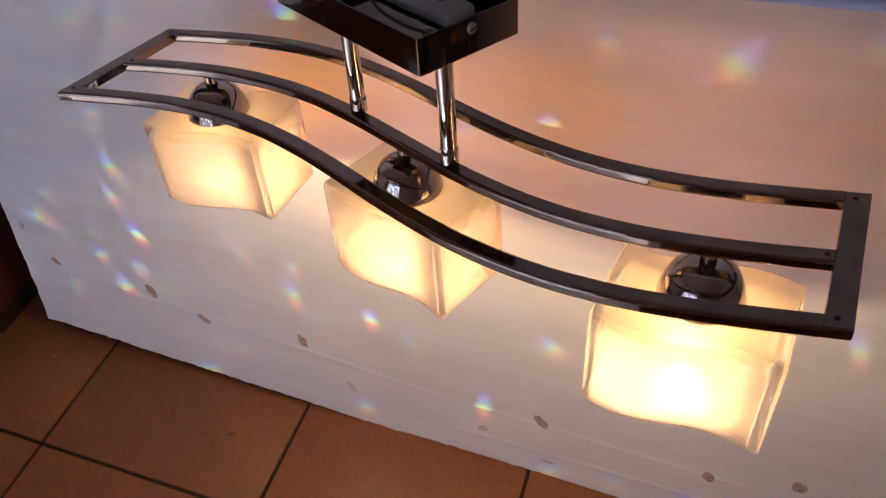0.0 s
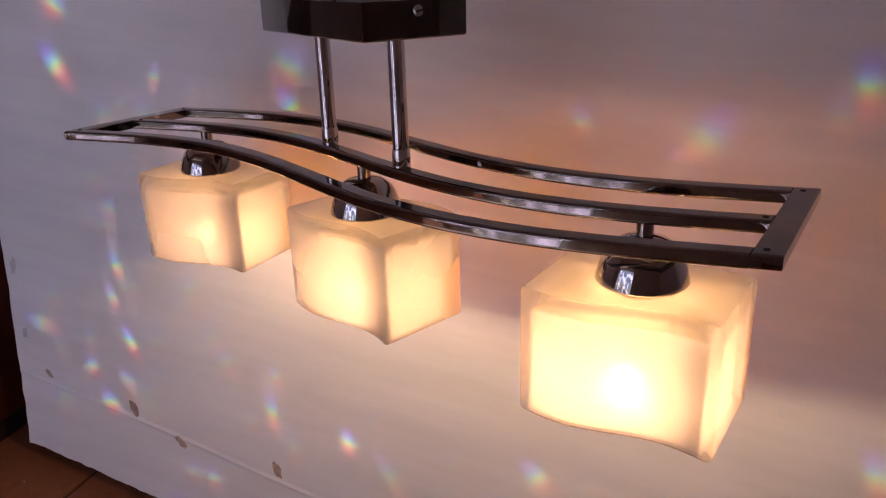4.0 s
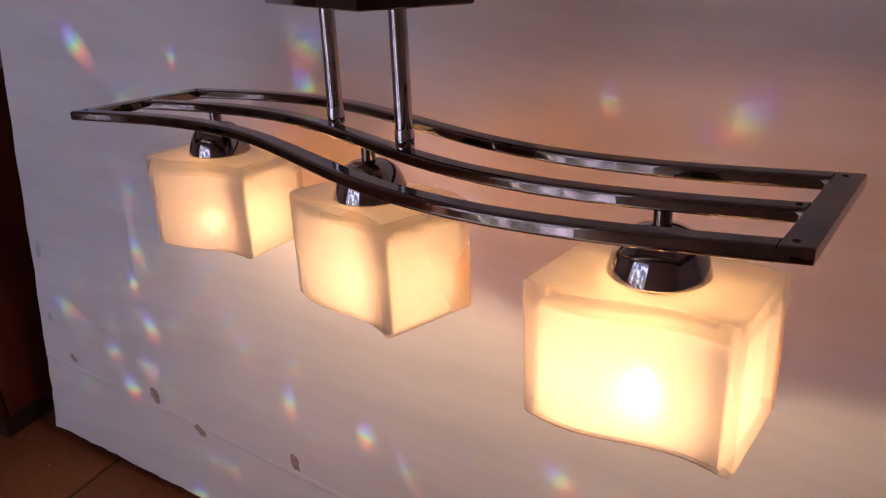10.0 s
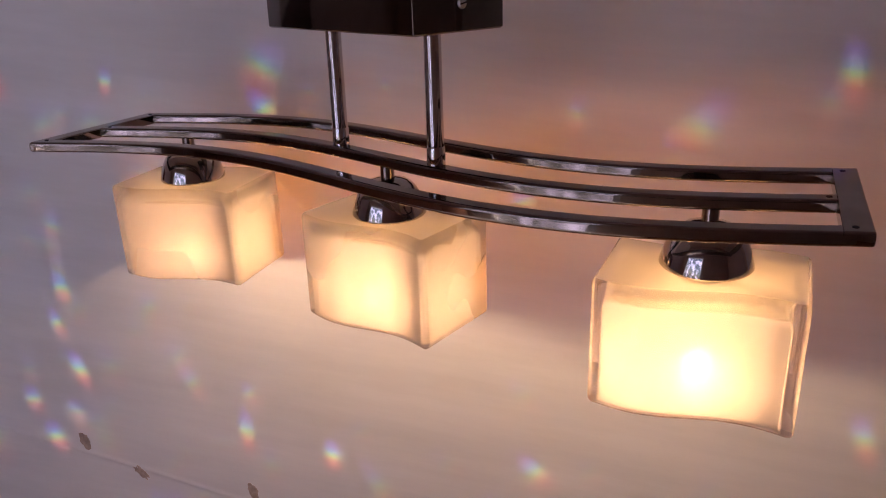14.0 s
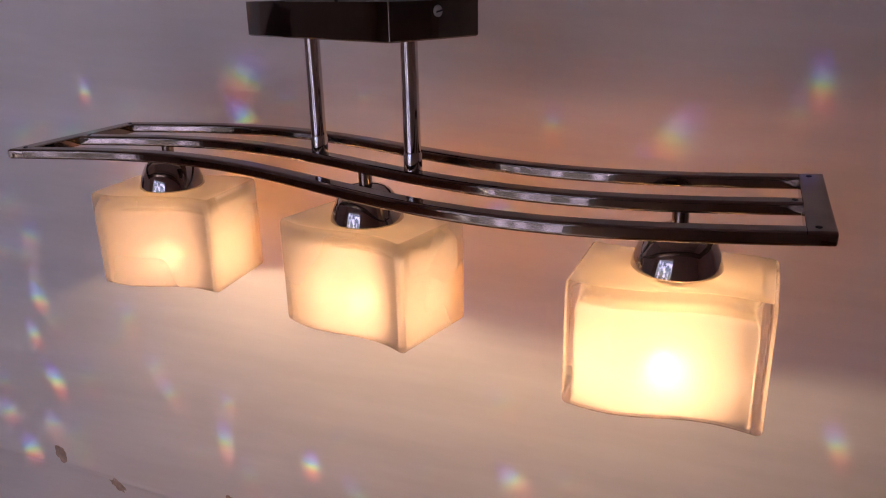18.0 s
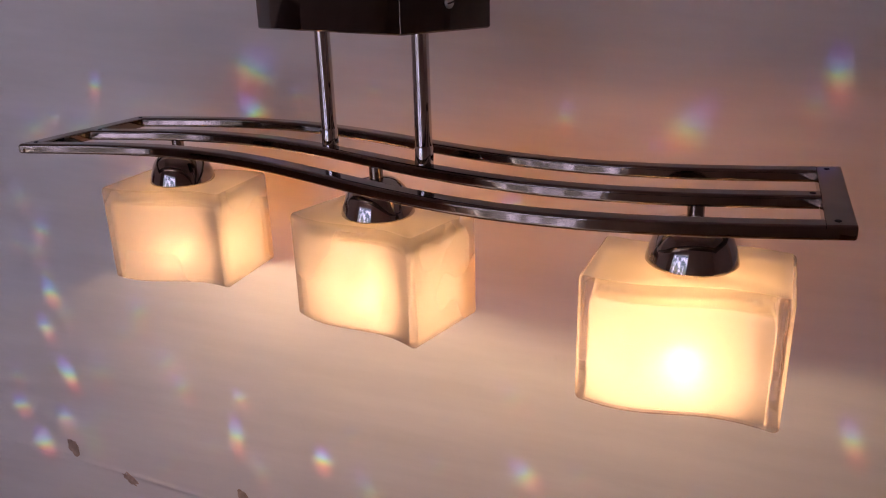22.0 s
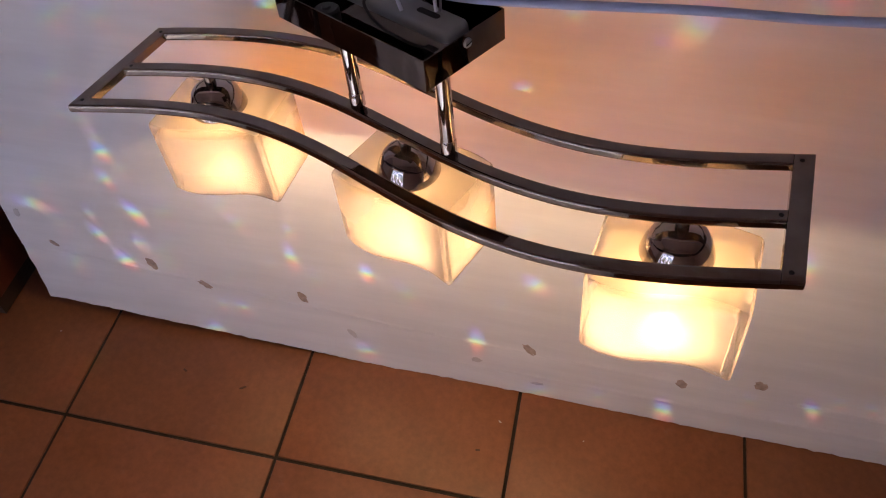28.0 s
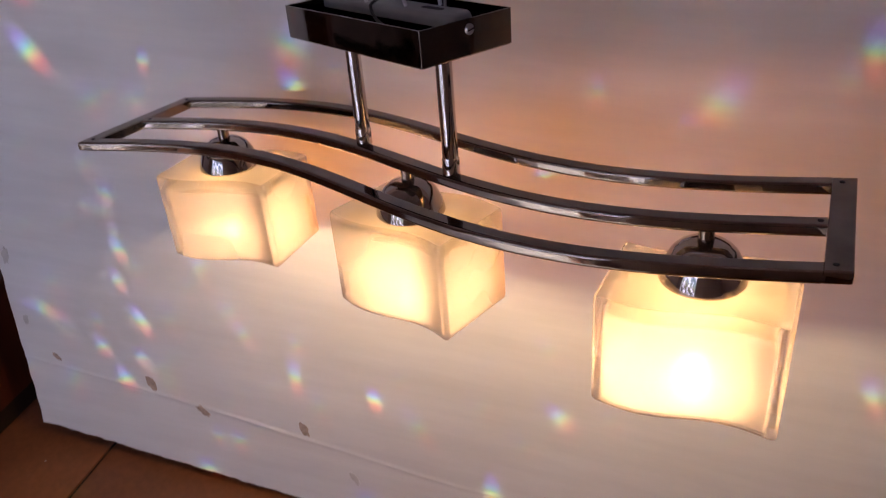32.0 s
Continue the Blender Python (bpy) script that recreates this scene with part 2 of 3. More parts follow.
def tube(bm, pts, r, n=12, caps=(True, True)):
    """A round rod along a line of points."""
    pts = [Vector(p) for p in pts]
    loops = []
    side = None
    for i, p in enumerate(pts):
        d = (pts[min(i + 1, len(pts) - 1)] - pts[max(i - 1, 0)]).normalized()
        if side is None:
            side = d.orthogonal().normalized()
        side = (side - d * side.dot(d)).normalized()
        up = d.cross(side)
        loops.append([p + r * (math.cos(2 * math.pi * k / n) * side + math.sin(2 * math.pi * k / n) * up) for k in range(n)])
    return rings(bm, loops, caps)


def glide(points, steps):
    """A smooth line through the points (Catmull-Rom)."""
    ps = [Vector(p) for p in points]
    ps = [2 * ps[0] - ps[1]] + ps + [2 * ps[-1] - ps[-2]]
    out = []
    for a, b, c, d in zip(ps, ps[1:], ps[2:], ps[3:]):
        for k in range(steps):
            t = k / steps
            out.append(0.5 * ((2 * b) + (c - a) * t + (2 * a - 5 * b + 4 * c - d) * t * t + (3 * b - a - 3 * c + d) * t ** 3))
    return out + [ps[-2]]


# --------------------------------------------------------------- materials


def material(name):
    m = bpy.data.materials.new(name)
    m.use_nodes = True
    nt = m.node_tree
    return m, nt, nt.nodes["Principled BSDF"]


def node(nt, kind, **inputs):
    n = nt.nodes.new("ShaderNode" + kind)
    for key, value in inputs.items():
        n.inputs[key.replace("_", " ")].default_value = value
    return n


def noise_tex(nt, scale, detail=4.0, rough=0.55, coord="Object", stretch=None):
    tc = nt.nodes.new("ShaderNodeTexCoord")
    n = node(nt, "TexNoise", Scale=scale, Detail=detail, Roughness=rough)
    if stretch:
        mp = nt.nodes.new("ShaderNodeMapping")
        mp.inputs["Scale"].default_value = stretch
        nt.links.new(tc.outputs[coord], mp.inputs[0])
        nt.links.new(mp.outputs[0], n.inputs["Vector"])
    else:
        nt.links.new(tc.outputs[coord], n.inputs["Vector"])
    return n


def ramp(nt, src, stops):
    r = nt.nodes.new("ShaderNodeValToRGB")
    el = r.color_ramp.elements
    while len(el) < len(stops):
        el.new(0.5)
    for e, (pos, col) in zip(el, stops):
        e.position = pos
        e.color = (*col, 1) if len(col) == 3 else col
    nt.links.new(src, r.inputs[0])
    return r


def bump(nt, bsdf, src, strength, distance):
    b = node(nt, "Bump", Strength=strength, Distance=distance)
    nt.links.new(src, b.inputs["Height"])
    nt.links.new(b.outputs[0], bsdf.inputs["Normal"])
    return b


def mixc(nt, fac, a, b, kind="MIX"):
    m = nt.nodes.new("ShaderNodeMix")
    m.data_type, m.blend_type = "RGBA", kind
    for sock, value in ((m.inputs[0], fac), (m.inputs[6], a), (m.inputs[7], b)):
        if hasattr(value, "is_linked"):
            nt.links.new(value, sock)
        else:
            sock.default_value = value if not isinstance(value, tuple) or len(value) == 4 else (*value, 1)
    return m.outputs[2]


def black_chrome(name, low, high):
    m, nt, b = material(name)
    n = noise_tex(nt, 60, 3)
    c = ramp(nt, n.outputs[0], [(0.3, low), (0.7, high)])
    nt.links.new(c.outputs[0], b.inputs["Base Color"])
    b.inputs["Metallic"].default_value = 1.0
    fine = noise_tex(nt, 300, 3)
    r = ramp(nt, fine.outputs[0], [(0.35, (0.03,) * 3), (0.7, (0.09,) * 3)])
    nt.links.new(r.outputs[0], b.inputs["Roughness"])
    wob = noise_tex(nt, 34, 1.5, 0.5)
    bump(nt, b, wob.outputs[0], 0.075, 0.004)
    return m


def plain(name, color, rough, metal=0.0, vary=0.12, scale=30):
    m, nt, b = material(name)
    n = noise_tex(nt, scale, 4)
    lo, hi = tuple(c * (1 - vary) for c in color), tuple(min(1, c * (1 + vary)) for c in color)
    c = ramp(nt, n.outputs[0], [(0.3, lo), (0.7, hi)])
    nt.links.new(c.outputs[0], b.inputs["Base Color"])
    b.inputs["Roughness"].default_value = rough
    b.inputs["Metallic"].default_value = metal
    bump(nt, b, n.outputs[0], 0.15, 0.001)
    return m


def clear_glass(name, satin, thinness=0.0):
    """Pressed glass; satin: how much of its face is etched."""
    m = bpy.data.materials.new(name)
    m.use_nodes = True
    nt = m.node_tree
    nt.nodes.remove(nt.nodes["Principled BSDF"])
    g = node(nt, "BsdfGlass", IOR=1.40, Roughness=0.06 if satin else 0.0, Color=(1.0, 0.96, 0.89, 1) if satin else (0.97, 0.98, 0.98, 1))
    out = g.outputs[0]
    if satin:
        wob = noise_tex(nt, 14, 1)
        b = node(nt, "Bump", Strength=0.03, Distance=0.003)
        nt.links.new(wob.outputs[0], b.inputs["Height"])
        nt.links.new(b.outputs[0], g.inputs["Normal"])
        t, d = node(nt, "BsdfTranslucent", Color=(0.97, 0.93, 0.87, 1)), node(nt, "BsdfDiffuse", Color=(0.88, 0.84, 0.80, 1))
        half = node(nt, "MixShader", Fac=0.26)
        nt.links.new(t.outputs[0], half.inputs[1])
        nt.links.new(d.outputs[0], half.inputs[2])
        cloud = noise_tex(nt, 9, 2)
        f = ramp(nt, cloud.outputs[0], [(0.3, (satin - 0.04,) * 3), (0.7, (satin + 0.04,) * 3)])
        mx = node(nt, "MixShader")
        nt.links.new(f.outputs[0], mx.inputs[0])
        nt.links.new(g.outputs[0], mx.inputs[1])
        nt.links.new(half.outputs[0], mx.inputs[2])
        thin = node(nt, "MixShader", Fac=thinness)
        nt.links.new(mx.outputs[0], thin.inputs[1])
        nt.links.new(node(nt, "BsdfTransparent", Color=(1.0, 0.97, 0.92, 1)).outputs[0], thin.inputs[2])
        out = thin.outputs[0]
    nt.links.new(out, nt.nodes["Material Output"].inputs[0])
    return m


def frosted_glass(name, low, high, sheer):
    """The sandblasted inner face; sheer: how much light passes straight through, tinted orange."""
    m = bpy.data.materials.new(name)
    m.use_nodes = True
    nt = m.node_tree
    nt.nodes.remove(nt.nodes["Principled BSDF"])
    n = noise_tex(nt, 35, 4)
    c = ramp(nt, n.outputs[0], [(0.3, low), (0.7, high)])
    t, d = node(nt, "BsdfTranslucent"), node(nt, "BsdfDiffuse")
    nt.links.new(c.outputs[0], t.inputs[0])
    nt.links.new(c.outputs[0], d.inputs[0])
    mx = node(nt, "MixShader", Fac=0.12)
    nt.links.new(t.outputs[0], mx.inputs[1])
    nt.links.new(d.outputs[0], mx.inputs[2])
    # what is left of the straight beam, blurred towards the bulb
    soft = node(nt, "BsdfRefraction", IOR=1.5, Roughness=0.95, Color=(1.0, 0.93, 0.80, 1))
    haze = node(nt, "MixShader", Fac=0.042)
    nt.links.new(mx.outputs[0], haze.inputs[1])
    nt.links.new(soft.outputs[0], haze.inputs[2])
    out = haze.outputs[0]
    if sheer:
        # the orange tint puts a warm glow into the light that passes
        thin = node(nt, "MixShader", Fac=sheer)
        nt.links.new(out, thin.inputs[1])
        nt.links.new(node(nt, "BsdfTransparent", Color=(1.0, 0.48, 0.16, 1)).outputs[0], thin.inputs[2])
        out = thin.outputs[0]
    nt.links.new(out, nt.nodes["Material Output"].inputs[0])
    return m


def glow(name, color, strength):
    m, nt, b = material(name)
    b.inputs["Emission Color"].default_value = (*color, 1)
    b.inputs["Emission Strength"].default_value = strength
    b.inputs["Base Color"].default_value = (0.01, 0.01, 0.01, 1)
    b.inputs["Roughness"].default_value = 0.9
    b.inputs["Specular IOR Level"].default_value = 0.0
    return m


def board_paint():
    """White primer on a sheet: rolled streaks, greyish dirt, scuffs."""
    m, nt, b = material("white_primer")
    big = noise_tex(nt, 2.2, 5, 0.6, stretch=(0.6, 1, 1.5))
    streak = noise_tex(nt, 9, 5, 0.6, stretch=(0.35, 1, 3.2))
    fine = noise_tex(nt, 120, 4)
    base = ramp(nt, big.outputs[0], [(0.30, (0.66, 0.65, 0.655)), (0.55, (0.74, 0.73, 0.735)), (0.75, (0.79, 0.785, 0.79))])
    s = ramp(nt, streak.outputs[0], [(0.36, (0.905,) * 3), (0.64, (1, 1, 1))])
    col = mixc(nt, 1.0, base.outputs[0], s.outputs[0], "MULTIPLY")
    dirt = noise_tex(nt, 14, 6, 0.7)
    dm = ramp(nt, dirt.outputs[0], [(0.66, (0, 0, 0)), (0.78, (0.35,) * 3)])
    col = mixc(nt, dm.outputs[0], col, (0.52, 0.49, 0.47))
    nt.links.new(col, b.inputs["Base Color"])
    b.inputs["Roughness"].default_value = 0.62
    bump(nt, b, mixc(nt, 0.5, streak.outputs[0], fine.outputs[0]), 0.12, 0.002)
    return m


def tile_clay():
    m, nt, b = material("brown_glazed_tile")
    info = nt.nodes.new("ShaderNodeObjectInfo")
    n = noise_tex(nt, 7, 5, 0.6)
    fine = noise_tex(nt, 90, 5, 0.65)
    a = ramp(nt, n.outputs[0], [(0.3, (0.182, 0.064, 0.0245)), (0.7, (0.258, 0.091, 0.036))])
    f = ramp(nt, fine.outputs[0], [(0.35, (0.86,) * 3), (0.65, (1.06,) * 3)])
    col = mixc(nt, 1.0, a.outputs[0], f.outputs[0], "MULTIPLY")
    per = ramp(nt, info.outputs["Random"], [(0.0, (0.88, 0.90, 0.92)), (1.0, (1.08, 1.05, 1.0))])
    col = mixc(nt, 1.0, col, per.outputs[0], "MULTIPLY")
    dust = noise_tex(nt, 26, 6, 0.7)
    dm = ramp(nt, dust.outputs[0], [(0.62, (0, 0, 0)), (0.80, (0.16,) * 3)])
    col = mixc(nt, dm.outputs[0], col, (0.34, 0.27, 0.22))
    nt.links.new(col, b.inputs["Base Color"])
    r = ramp(nt, n.outputs[0], [(0.3, (0.36,) * 3), (0.7, (0.52,) * 3)])
    nt.links.new(r.outputs[0], b.inputs["Roughness"])
    bump(nt, b, fine.outputs[0], 0.10, 0.001)
    return m


def wood(name, dark, light, rough=0.4):
    m, nt, b = material(name)
    n = noise_tex(nt, 10, 6, 0.6, stretch=(1, 1, 0.12))
    fine = noise_tex(nt, 60, 4, 0.6, stretch=(1, 1, 0.06))
    c = ramp(nt, n.outputs[0], [(0.3, dark), (0.7, light)])
    f = ramp(nt, fine.outputs[0], [(0.3, (0.8,) * 3), (0.7, (1.05,) * 3)])
    nt.links.new(mixc(nt, 1.0, c.outputs[0], f.outputs[0], "MULTIPLY"), b.inputs["Base Color"])
    b.inputs["Roughness"].default_value = rough
    bump(nt, b, fine.outputs[0], 0.1, 0.001)
    return m


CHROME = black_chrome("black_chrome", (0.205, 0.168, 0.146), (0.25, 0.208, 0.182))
# same chrome for bells and stems, colour raised so their highlights look brighter
BELLCHROME = black_chrome("bell_chrome_brightened", (0.38, 0.345, 0.33), (0.45, 0.41, 0.39))
STEMCHROME = black_chrome("stem_chrome_brightened", (0.50, 0.47, 0.46), (0.56, 0.53, 0.52))
BLACKBOX = black_chrome("black_lacquered_metal", (0.085, 0.068, 0.056), (0.105, 0.084, 0.070))
GALVANISED = plain("galvanised_strip", (0.27, 0.27, 0.265), 0.45, 0.25)
PALEWIRE = plain("pale_wire", (0.62, 0.62, 0.66), 0.4)
GLASS = clear_glass("satin_pressed_glass", 0.33, 0.22)
ETCHED = clear_glass("etched_glass", 0.42, 0.20)
CLEARER = clear_glass("pressed_glass", 0.24, 0.34)
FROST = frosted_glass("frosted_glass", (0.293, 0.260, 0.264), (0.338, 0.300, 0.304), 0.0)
# darker copy for the top: the socket's shade put into the colour
FROST_TOP_SHADE = frosted_glass("frosted_glass_top_shade", (0.165, 0.139, 0.117), (0.20, 0.168, 0.142), 0.0)
# see-through orange copy, added to cast a warm glow on the board
FROST_BACK_GLOW = frosted_glass("frosted_glass_back_glow", (0.29, 0.225, 0.18), (0.33, 0.26, 0.21), 0.21)
BULB = glow("lit_bulb", (1.0, 0.80, 0.50), 0.05)
PRIMER = board_paint()
TILE = tile_clay()
GROUT = plain("dark_grout", (0.030, 0.022, 0.018), 0.9, vary=0.3, scale=80)
STEEL = plain("brushed_steel", (0.42, 0.41, 0.40), 0.34, 1.0)
DARKHOLE = plain("dark_recess", (0.012, 0.011, 0.011), 0.7)
PLASTIC = plain("pale_blue_cable", (0.42, 0.50, 0.72), 0.45)
BLACKWIRE = plain("black_wire", (0.02, 0.02, 0.02), 0.5)
CERAMIC = plain("cream_terminal", (0.60, 0.57, 0.50), 0.5)
STAIN = plain("brown_smudge", (0.38, 0.29, 0.24), 0.8, vary=0.30, scale=140)
CRUMB = plain("brown_crumb", (0.085, 0.036, 0.022), 0.7)
PALE = plain("pale_chip", (0.50, 0.48, 0.47), 0.8)
REDWOOD = wood("red_brown_wood", (0.075, 0.016, 0.007), (0.135, 0.031, 0.011), 0.38)
DARKWOOD = wood("dark_wood", (0.020, 0.011, 0.007), (0.035, 0.020, 0.012), 0.5)
WALLPAINT = plain("warm_wall_paint", (0.60, 0.47, 0.40), 0.85, vary=0.05, scale=5)
CEILPAINT = plain("ceiling_paint", (0.55, 0.42, 0.36), 0.9, vary=0.04, scale=4)
WHITEFRAME = plain("white_frame_paint", (0.75, 0.75, 0.74), 0.45, vary=0.05)
PANE = clear_glass("window_pane_glass", 0.0)

# ------------------------------------------------------------ the room shell
RX0, RX1, RY0, RY1, RH = -1.80, 2.40, -1.45, 0.192, 2.50


def structure(name, bm, mat, label):
    ob = new(name, finish(bm, name, mat, smooth=False))
    return tagged(ob, label, "room", kind="structure")


bm = bmesh.new()
box(bm, RX0 - 0.1, RY0 - 0.1, -0.12, RX1 + 0.1, RY1 + 0.1, -0.004)
floor = structure("floor", bm, GROUT, "brown square floor tiles in dark recessed grout")

bm = bmesh.new()
box(bm, RX0 - 0.1, RY1, -0.004, RX1 + 0.1, RY1 + 0.1, RH)
structure("wall_north", bm, WALLPAINT, "plain warm painted wall behind the leaning board")
bm = bmesh.new()
box(bm, RX1, RY0, -0.004, RX1 + 0.1, RY1, RH)
structure("wall_east", bm, WALLPAINT, "plain warm painted side wall")
bm = bmesh.new()
box(bm, RX0 - 0.1, RY0, -0.004, RX0, RY1, RH)
structure("wall_west", bm, WALLPAINT, "plain warm painted side wall")
# south wall with a glazed door
DX0, DX1, DZ0, DZ1 = -1.00, 0.46, 0.03, 1.30
bm = bmesh.new()
box(bm, RX0 - 0.1, RY0 - 0.1, -0.004, DX0, RY0, RH)
box(bm, DX0, RY0 - 0.1, -0.004, DX1, RY0, DZ0)
box(bm, DX0, RY0 - 0.1, DZ1, DX1, RY0, RH)
box(bm, DX1, RY0 - 0.1, -0.004, RX1 + 0.1, RY0, RH)
structure("wall_south", bm, WALLPAINT, "plain warm painted wall with a glazed opening")
bm = bmesh.new()
box(bm, RX0 - 0.1, RY0 - 0.1, RH, RX1 + 0.1, RY1 + 0.1, RH + 0.1)
structure("ceiling", bm, CEILPAINT, "plain painted ceiling")


# unseen ground added outside the door, so reflections don't meet a black void
bm = bmesh.new()
box(bm, RX0 - 0.1, RY0 - 2.1, -0.12, RX1 + 0.1, RY0 - 0.1, -0.02)
structure("ground", bm, plain("outdoor_ground_filler", (0.20, 0.185, 0.17), 0.85, vary=0.2, scale=3), "plain grey ground added out of view outside the door")


def glazed(name, m, w, h, cols, rows, label):
    """A frame with bars and panes in the local x-z plane, its foot at z = 0."""
    e = thing(name, m, label, "window", kind="structure")
    for x0, x1, z0, z1 in ((0, 0.06, 0, h), (w - 0.06, w, 0, h), (0.06, w - 0.06, 0, 0.07), (0.06, w - 0.06, h - 0.06, h)):
        bm = bmesh.new()
        box(bm, x0, -0.03, z0, x1, 0.03, z1, 0.004)
        part("window_frame", bm, WHITEFRAME, e)
    for i in range(1, cols):
        bm = bmesh.new()
        x = 0.06 + (w - 0.12) * i / cols
        box(bm, x - 0.016, -0.02, 0.07, x + 0.016, 0.02, h - 0.06, 0.003)
        part("glazing_bar", bm, WHITEFRAME, e)
    for i in range(1, rows):
        bm = bmesh.new()
        z = 0.07 + (h - 0.13) * i / rows
        box(bm, 0.06, -0.018, z - 0.016, w - 0.06, 0.018, z + 0.016, 0.003)
        part("glazing_bar", bm, WHITEFRAME, e)
    bm = bmesh.new()
    box(bm, 0.05, -0.003, 0.06, w - 0.05, 0.003, h - 0.05)
    p = part("pane", bm, PANE, e)
    p.visible_shadow = False
    return e


glazed("window_1", pose(DX0, RY0 - 0.05, DZ0), DX1 - DX0, DZ1 - DZ0, 1, 1, "white framed low glazed door letting daylight in")

# --------------------------------------------------------- the leaning board
BX0, BX1, BLEN, BTH = -0.092, 1.46, 1.02, 0.006


def bow(x):
    """How far the sheet stands off a straight line along its foot."""
    t = (x - 0.53) / 0.66
    return -0.010 * max(-1.2, min(1.4, t)) ** 2 * 0.8 + 0.002


def lift(x):
    """How far the warped foot of the sheet stands off the tiles."""
    return 0.030 * max(0.0, min(1.0, (0.44 - x) / 0.50))


def crease(x, s):
    """Height of the two pressed creases above the foot."""
    at = max(0.096, 0.145 - 0.088 * x) + 0.004 * noise.noise(Vector((x * 3, 5, 0)))
    first = 0.0012 * math.exp(-((s - at) / 0.0024) ** 2)
    second = 0.0014 * math.exp(-((s - 0.044 - 0.015 * (x - 0.6)) / 0.0028) ** 2) if x > 0.56 else 0.0
    return first + second


def board_y(x, s):
    swell = 0.0025 * noise.noise(Vector((x * 2.3, s * 2.6, 0.4))) + 0.0008 * noise.noise(Vector((x * 9, s * 9, 2)))
    return bow(x) - crease(x, s) - swell - 0.05 * max(0.0, 0.092 - s)


# the sheet itself: a fine grid with creases above the foot and frayed edges
bm = bmesh.new()
NX = 260
svals = [0.002 * i for i in range(81)] + [0.16 + (BLEN - 0.16) * i / 50 for i in range(1, 51)]
front = []
for j, s in enumerate(svals):
    row = []
    for i in range(NX + 1):
        x = BX0 + (BX1 - BX0) * i / NX
        ss, xx = s, x
        if j < 3:
            ss = s + (1 - j / 3) * (0.0018 * noise.noise(Vector((x * 22, 3.1, 0))) + 0.0026 * noise.noise(Vector((x * 80, 1.1, 0))) + 0.002)
        if i == 0:
            xx = x - 0.030 * s + 0.0022 * noise.noise(Vector((s * 30, 7.7, 0)))
        elif i < 12:
            xx = x - 0.030 * s * (1 - i / 12)
        ss += lift(x) * max(0.0, 1 - s / 0.12)
        row.append(Vector((xx, board_y(x, ss), ss)))
    front.append(row)
vf = [[bm.verts.new(p) for p in row] for row in front]
vb = [[bm.verts.new(p + Vector((0, BTH, 0))) for p in row] for row in front]
for j in range(len(front) - 1):
    for i in range(NX):
        bm.faces.new((vf[j][i], vf[j][i + 1], vf[j + 1][i + 1], vf[j + 1][i]))
        bm.faces.new((vb[j][i], vb[j + 1][i], vb[j + 1][i + 1], vb[j][i + 1]))
for i in range(NX):
    bm.faces.new((vf[0][i], vb[0][i], vb[0][i + 1], vf[0][i + 1]))
    bm.faces.new((vf[-1][i], vf[-1][i + 1], vb[-1][i + 1], vb[-1][i]))
for j in range(len(front) - 1):
    bm.faces.new((vf[j][0], vf[j + 1][0], vb[j + 1][0], vb[j][0]))
    bm.faces.new((vf[j][NX], vb[j][NX], vb[j + 1][NX], vf[j + 1][NX]))
board = new("leaning_board", finish(bm, "leaning_board", PRIMER))
board.matrix_world = pose(0, 0, 0, -math.degrees(TILT))
tagged(board, "scuffed white painted sheet leaning above the tiled floor", "board")


def smudge(x, s, length, width, turn, mat, seed, name="smudge"):
    """An uneven dab of dirt on the sheet, following its surface."""
    rnd = random.Random(seed)
    n = 18
    edge = [0.70 + 0.40 * rnd.random() for k in range(n)]
    bm = bmesh.new()
    loops = []
    for q, lift in ((1.0, -0.0004), (0.95, 0.0003), (0.6, 0.0005), (0.25, 0.0006)):
        loop = []
        for k in range(n):
            a = 2 * math.pi * k / n
            p = Matrix.Rotation(radians(-turn), 3, "Y") @ Vector((math.cos(a) * length / 2 * edge[k] * q, 0, math.sin(a) * width / 2 * edge[k] * q))
            loop.append(Vector((x + p.x, board_y(x + p.x, s + p.z) - lift, s + p.z)))
        loops.append(loop)
    rings(bm, loops, (False, True))
    part(name, bm, mat, board, "" if mat is STAIN else "pale scuff")


for k, (x, s, ln, wd, turn) in enumerate([
        (0.113, 0.152, 0.026, 0.012, -62), (0.191, 0.124, 0.027, 0.010, -38), (0.343, 0.132, 0.026, 0.010, -60),
        (0.681, 0.104, 0.030, 0.011, -48), (0.897, 0.094, 0.020, 0.014, -20), (0.996, 0.122, 0.022, 0.014, -55), (-0.039, 0.163, 0.018, 0.007, -40)]):
    smudge(x, s, ln, wd * 1.35, turn, STAIN, k)
for k, (x, s, ln, wd, turn) in enumerate([
        (-0.086, 0.318, 0.030, 0.012, 80), (-0.078, 0.218, 0.018, 0.010, 80), (0.606, 0.058, 0.020, 0.012, 10), (0.415, 0.067, 0.026, 0.010, -52), (0.700, 0.030, 0.022, 0.008, 0)]):
    smudge(x, s, ln, wd, turn, PALE, 40 + k)

# ------------------------------------------- low cabinet beside the board
cab = thing("cabinet", pose(-1.07, -0.045, 0.0), "dark red-brown low wooden cabinet beside the leaning board", "cabinet")
CW, CD, CH = 0.905, 0.225, 0.52
bm = bmesh.new()
box(bm, 0, 0.02, 0.036, CW, CD, CH, 0.003)
part("body", bm, REDWOOD, cab)
bm = bmesh.new()
box(bm, 0.01, 0.012, 0.0, CW - 0.004, CD - 0.02, 0.036)
part("plinth", bm, DARKWOOD, cab)
bm = bmesh.new()
box(bm, -0.006, -0.006, CH + 0.001, CW + 0.002, CD + 0.004, CH + 0.022, 0.004)
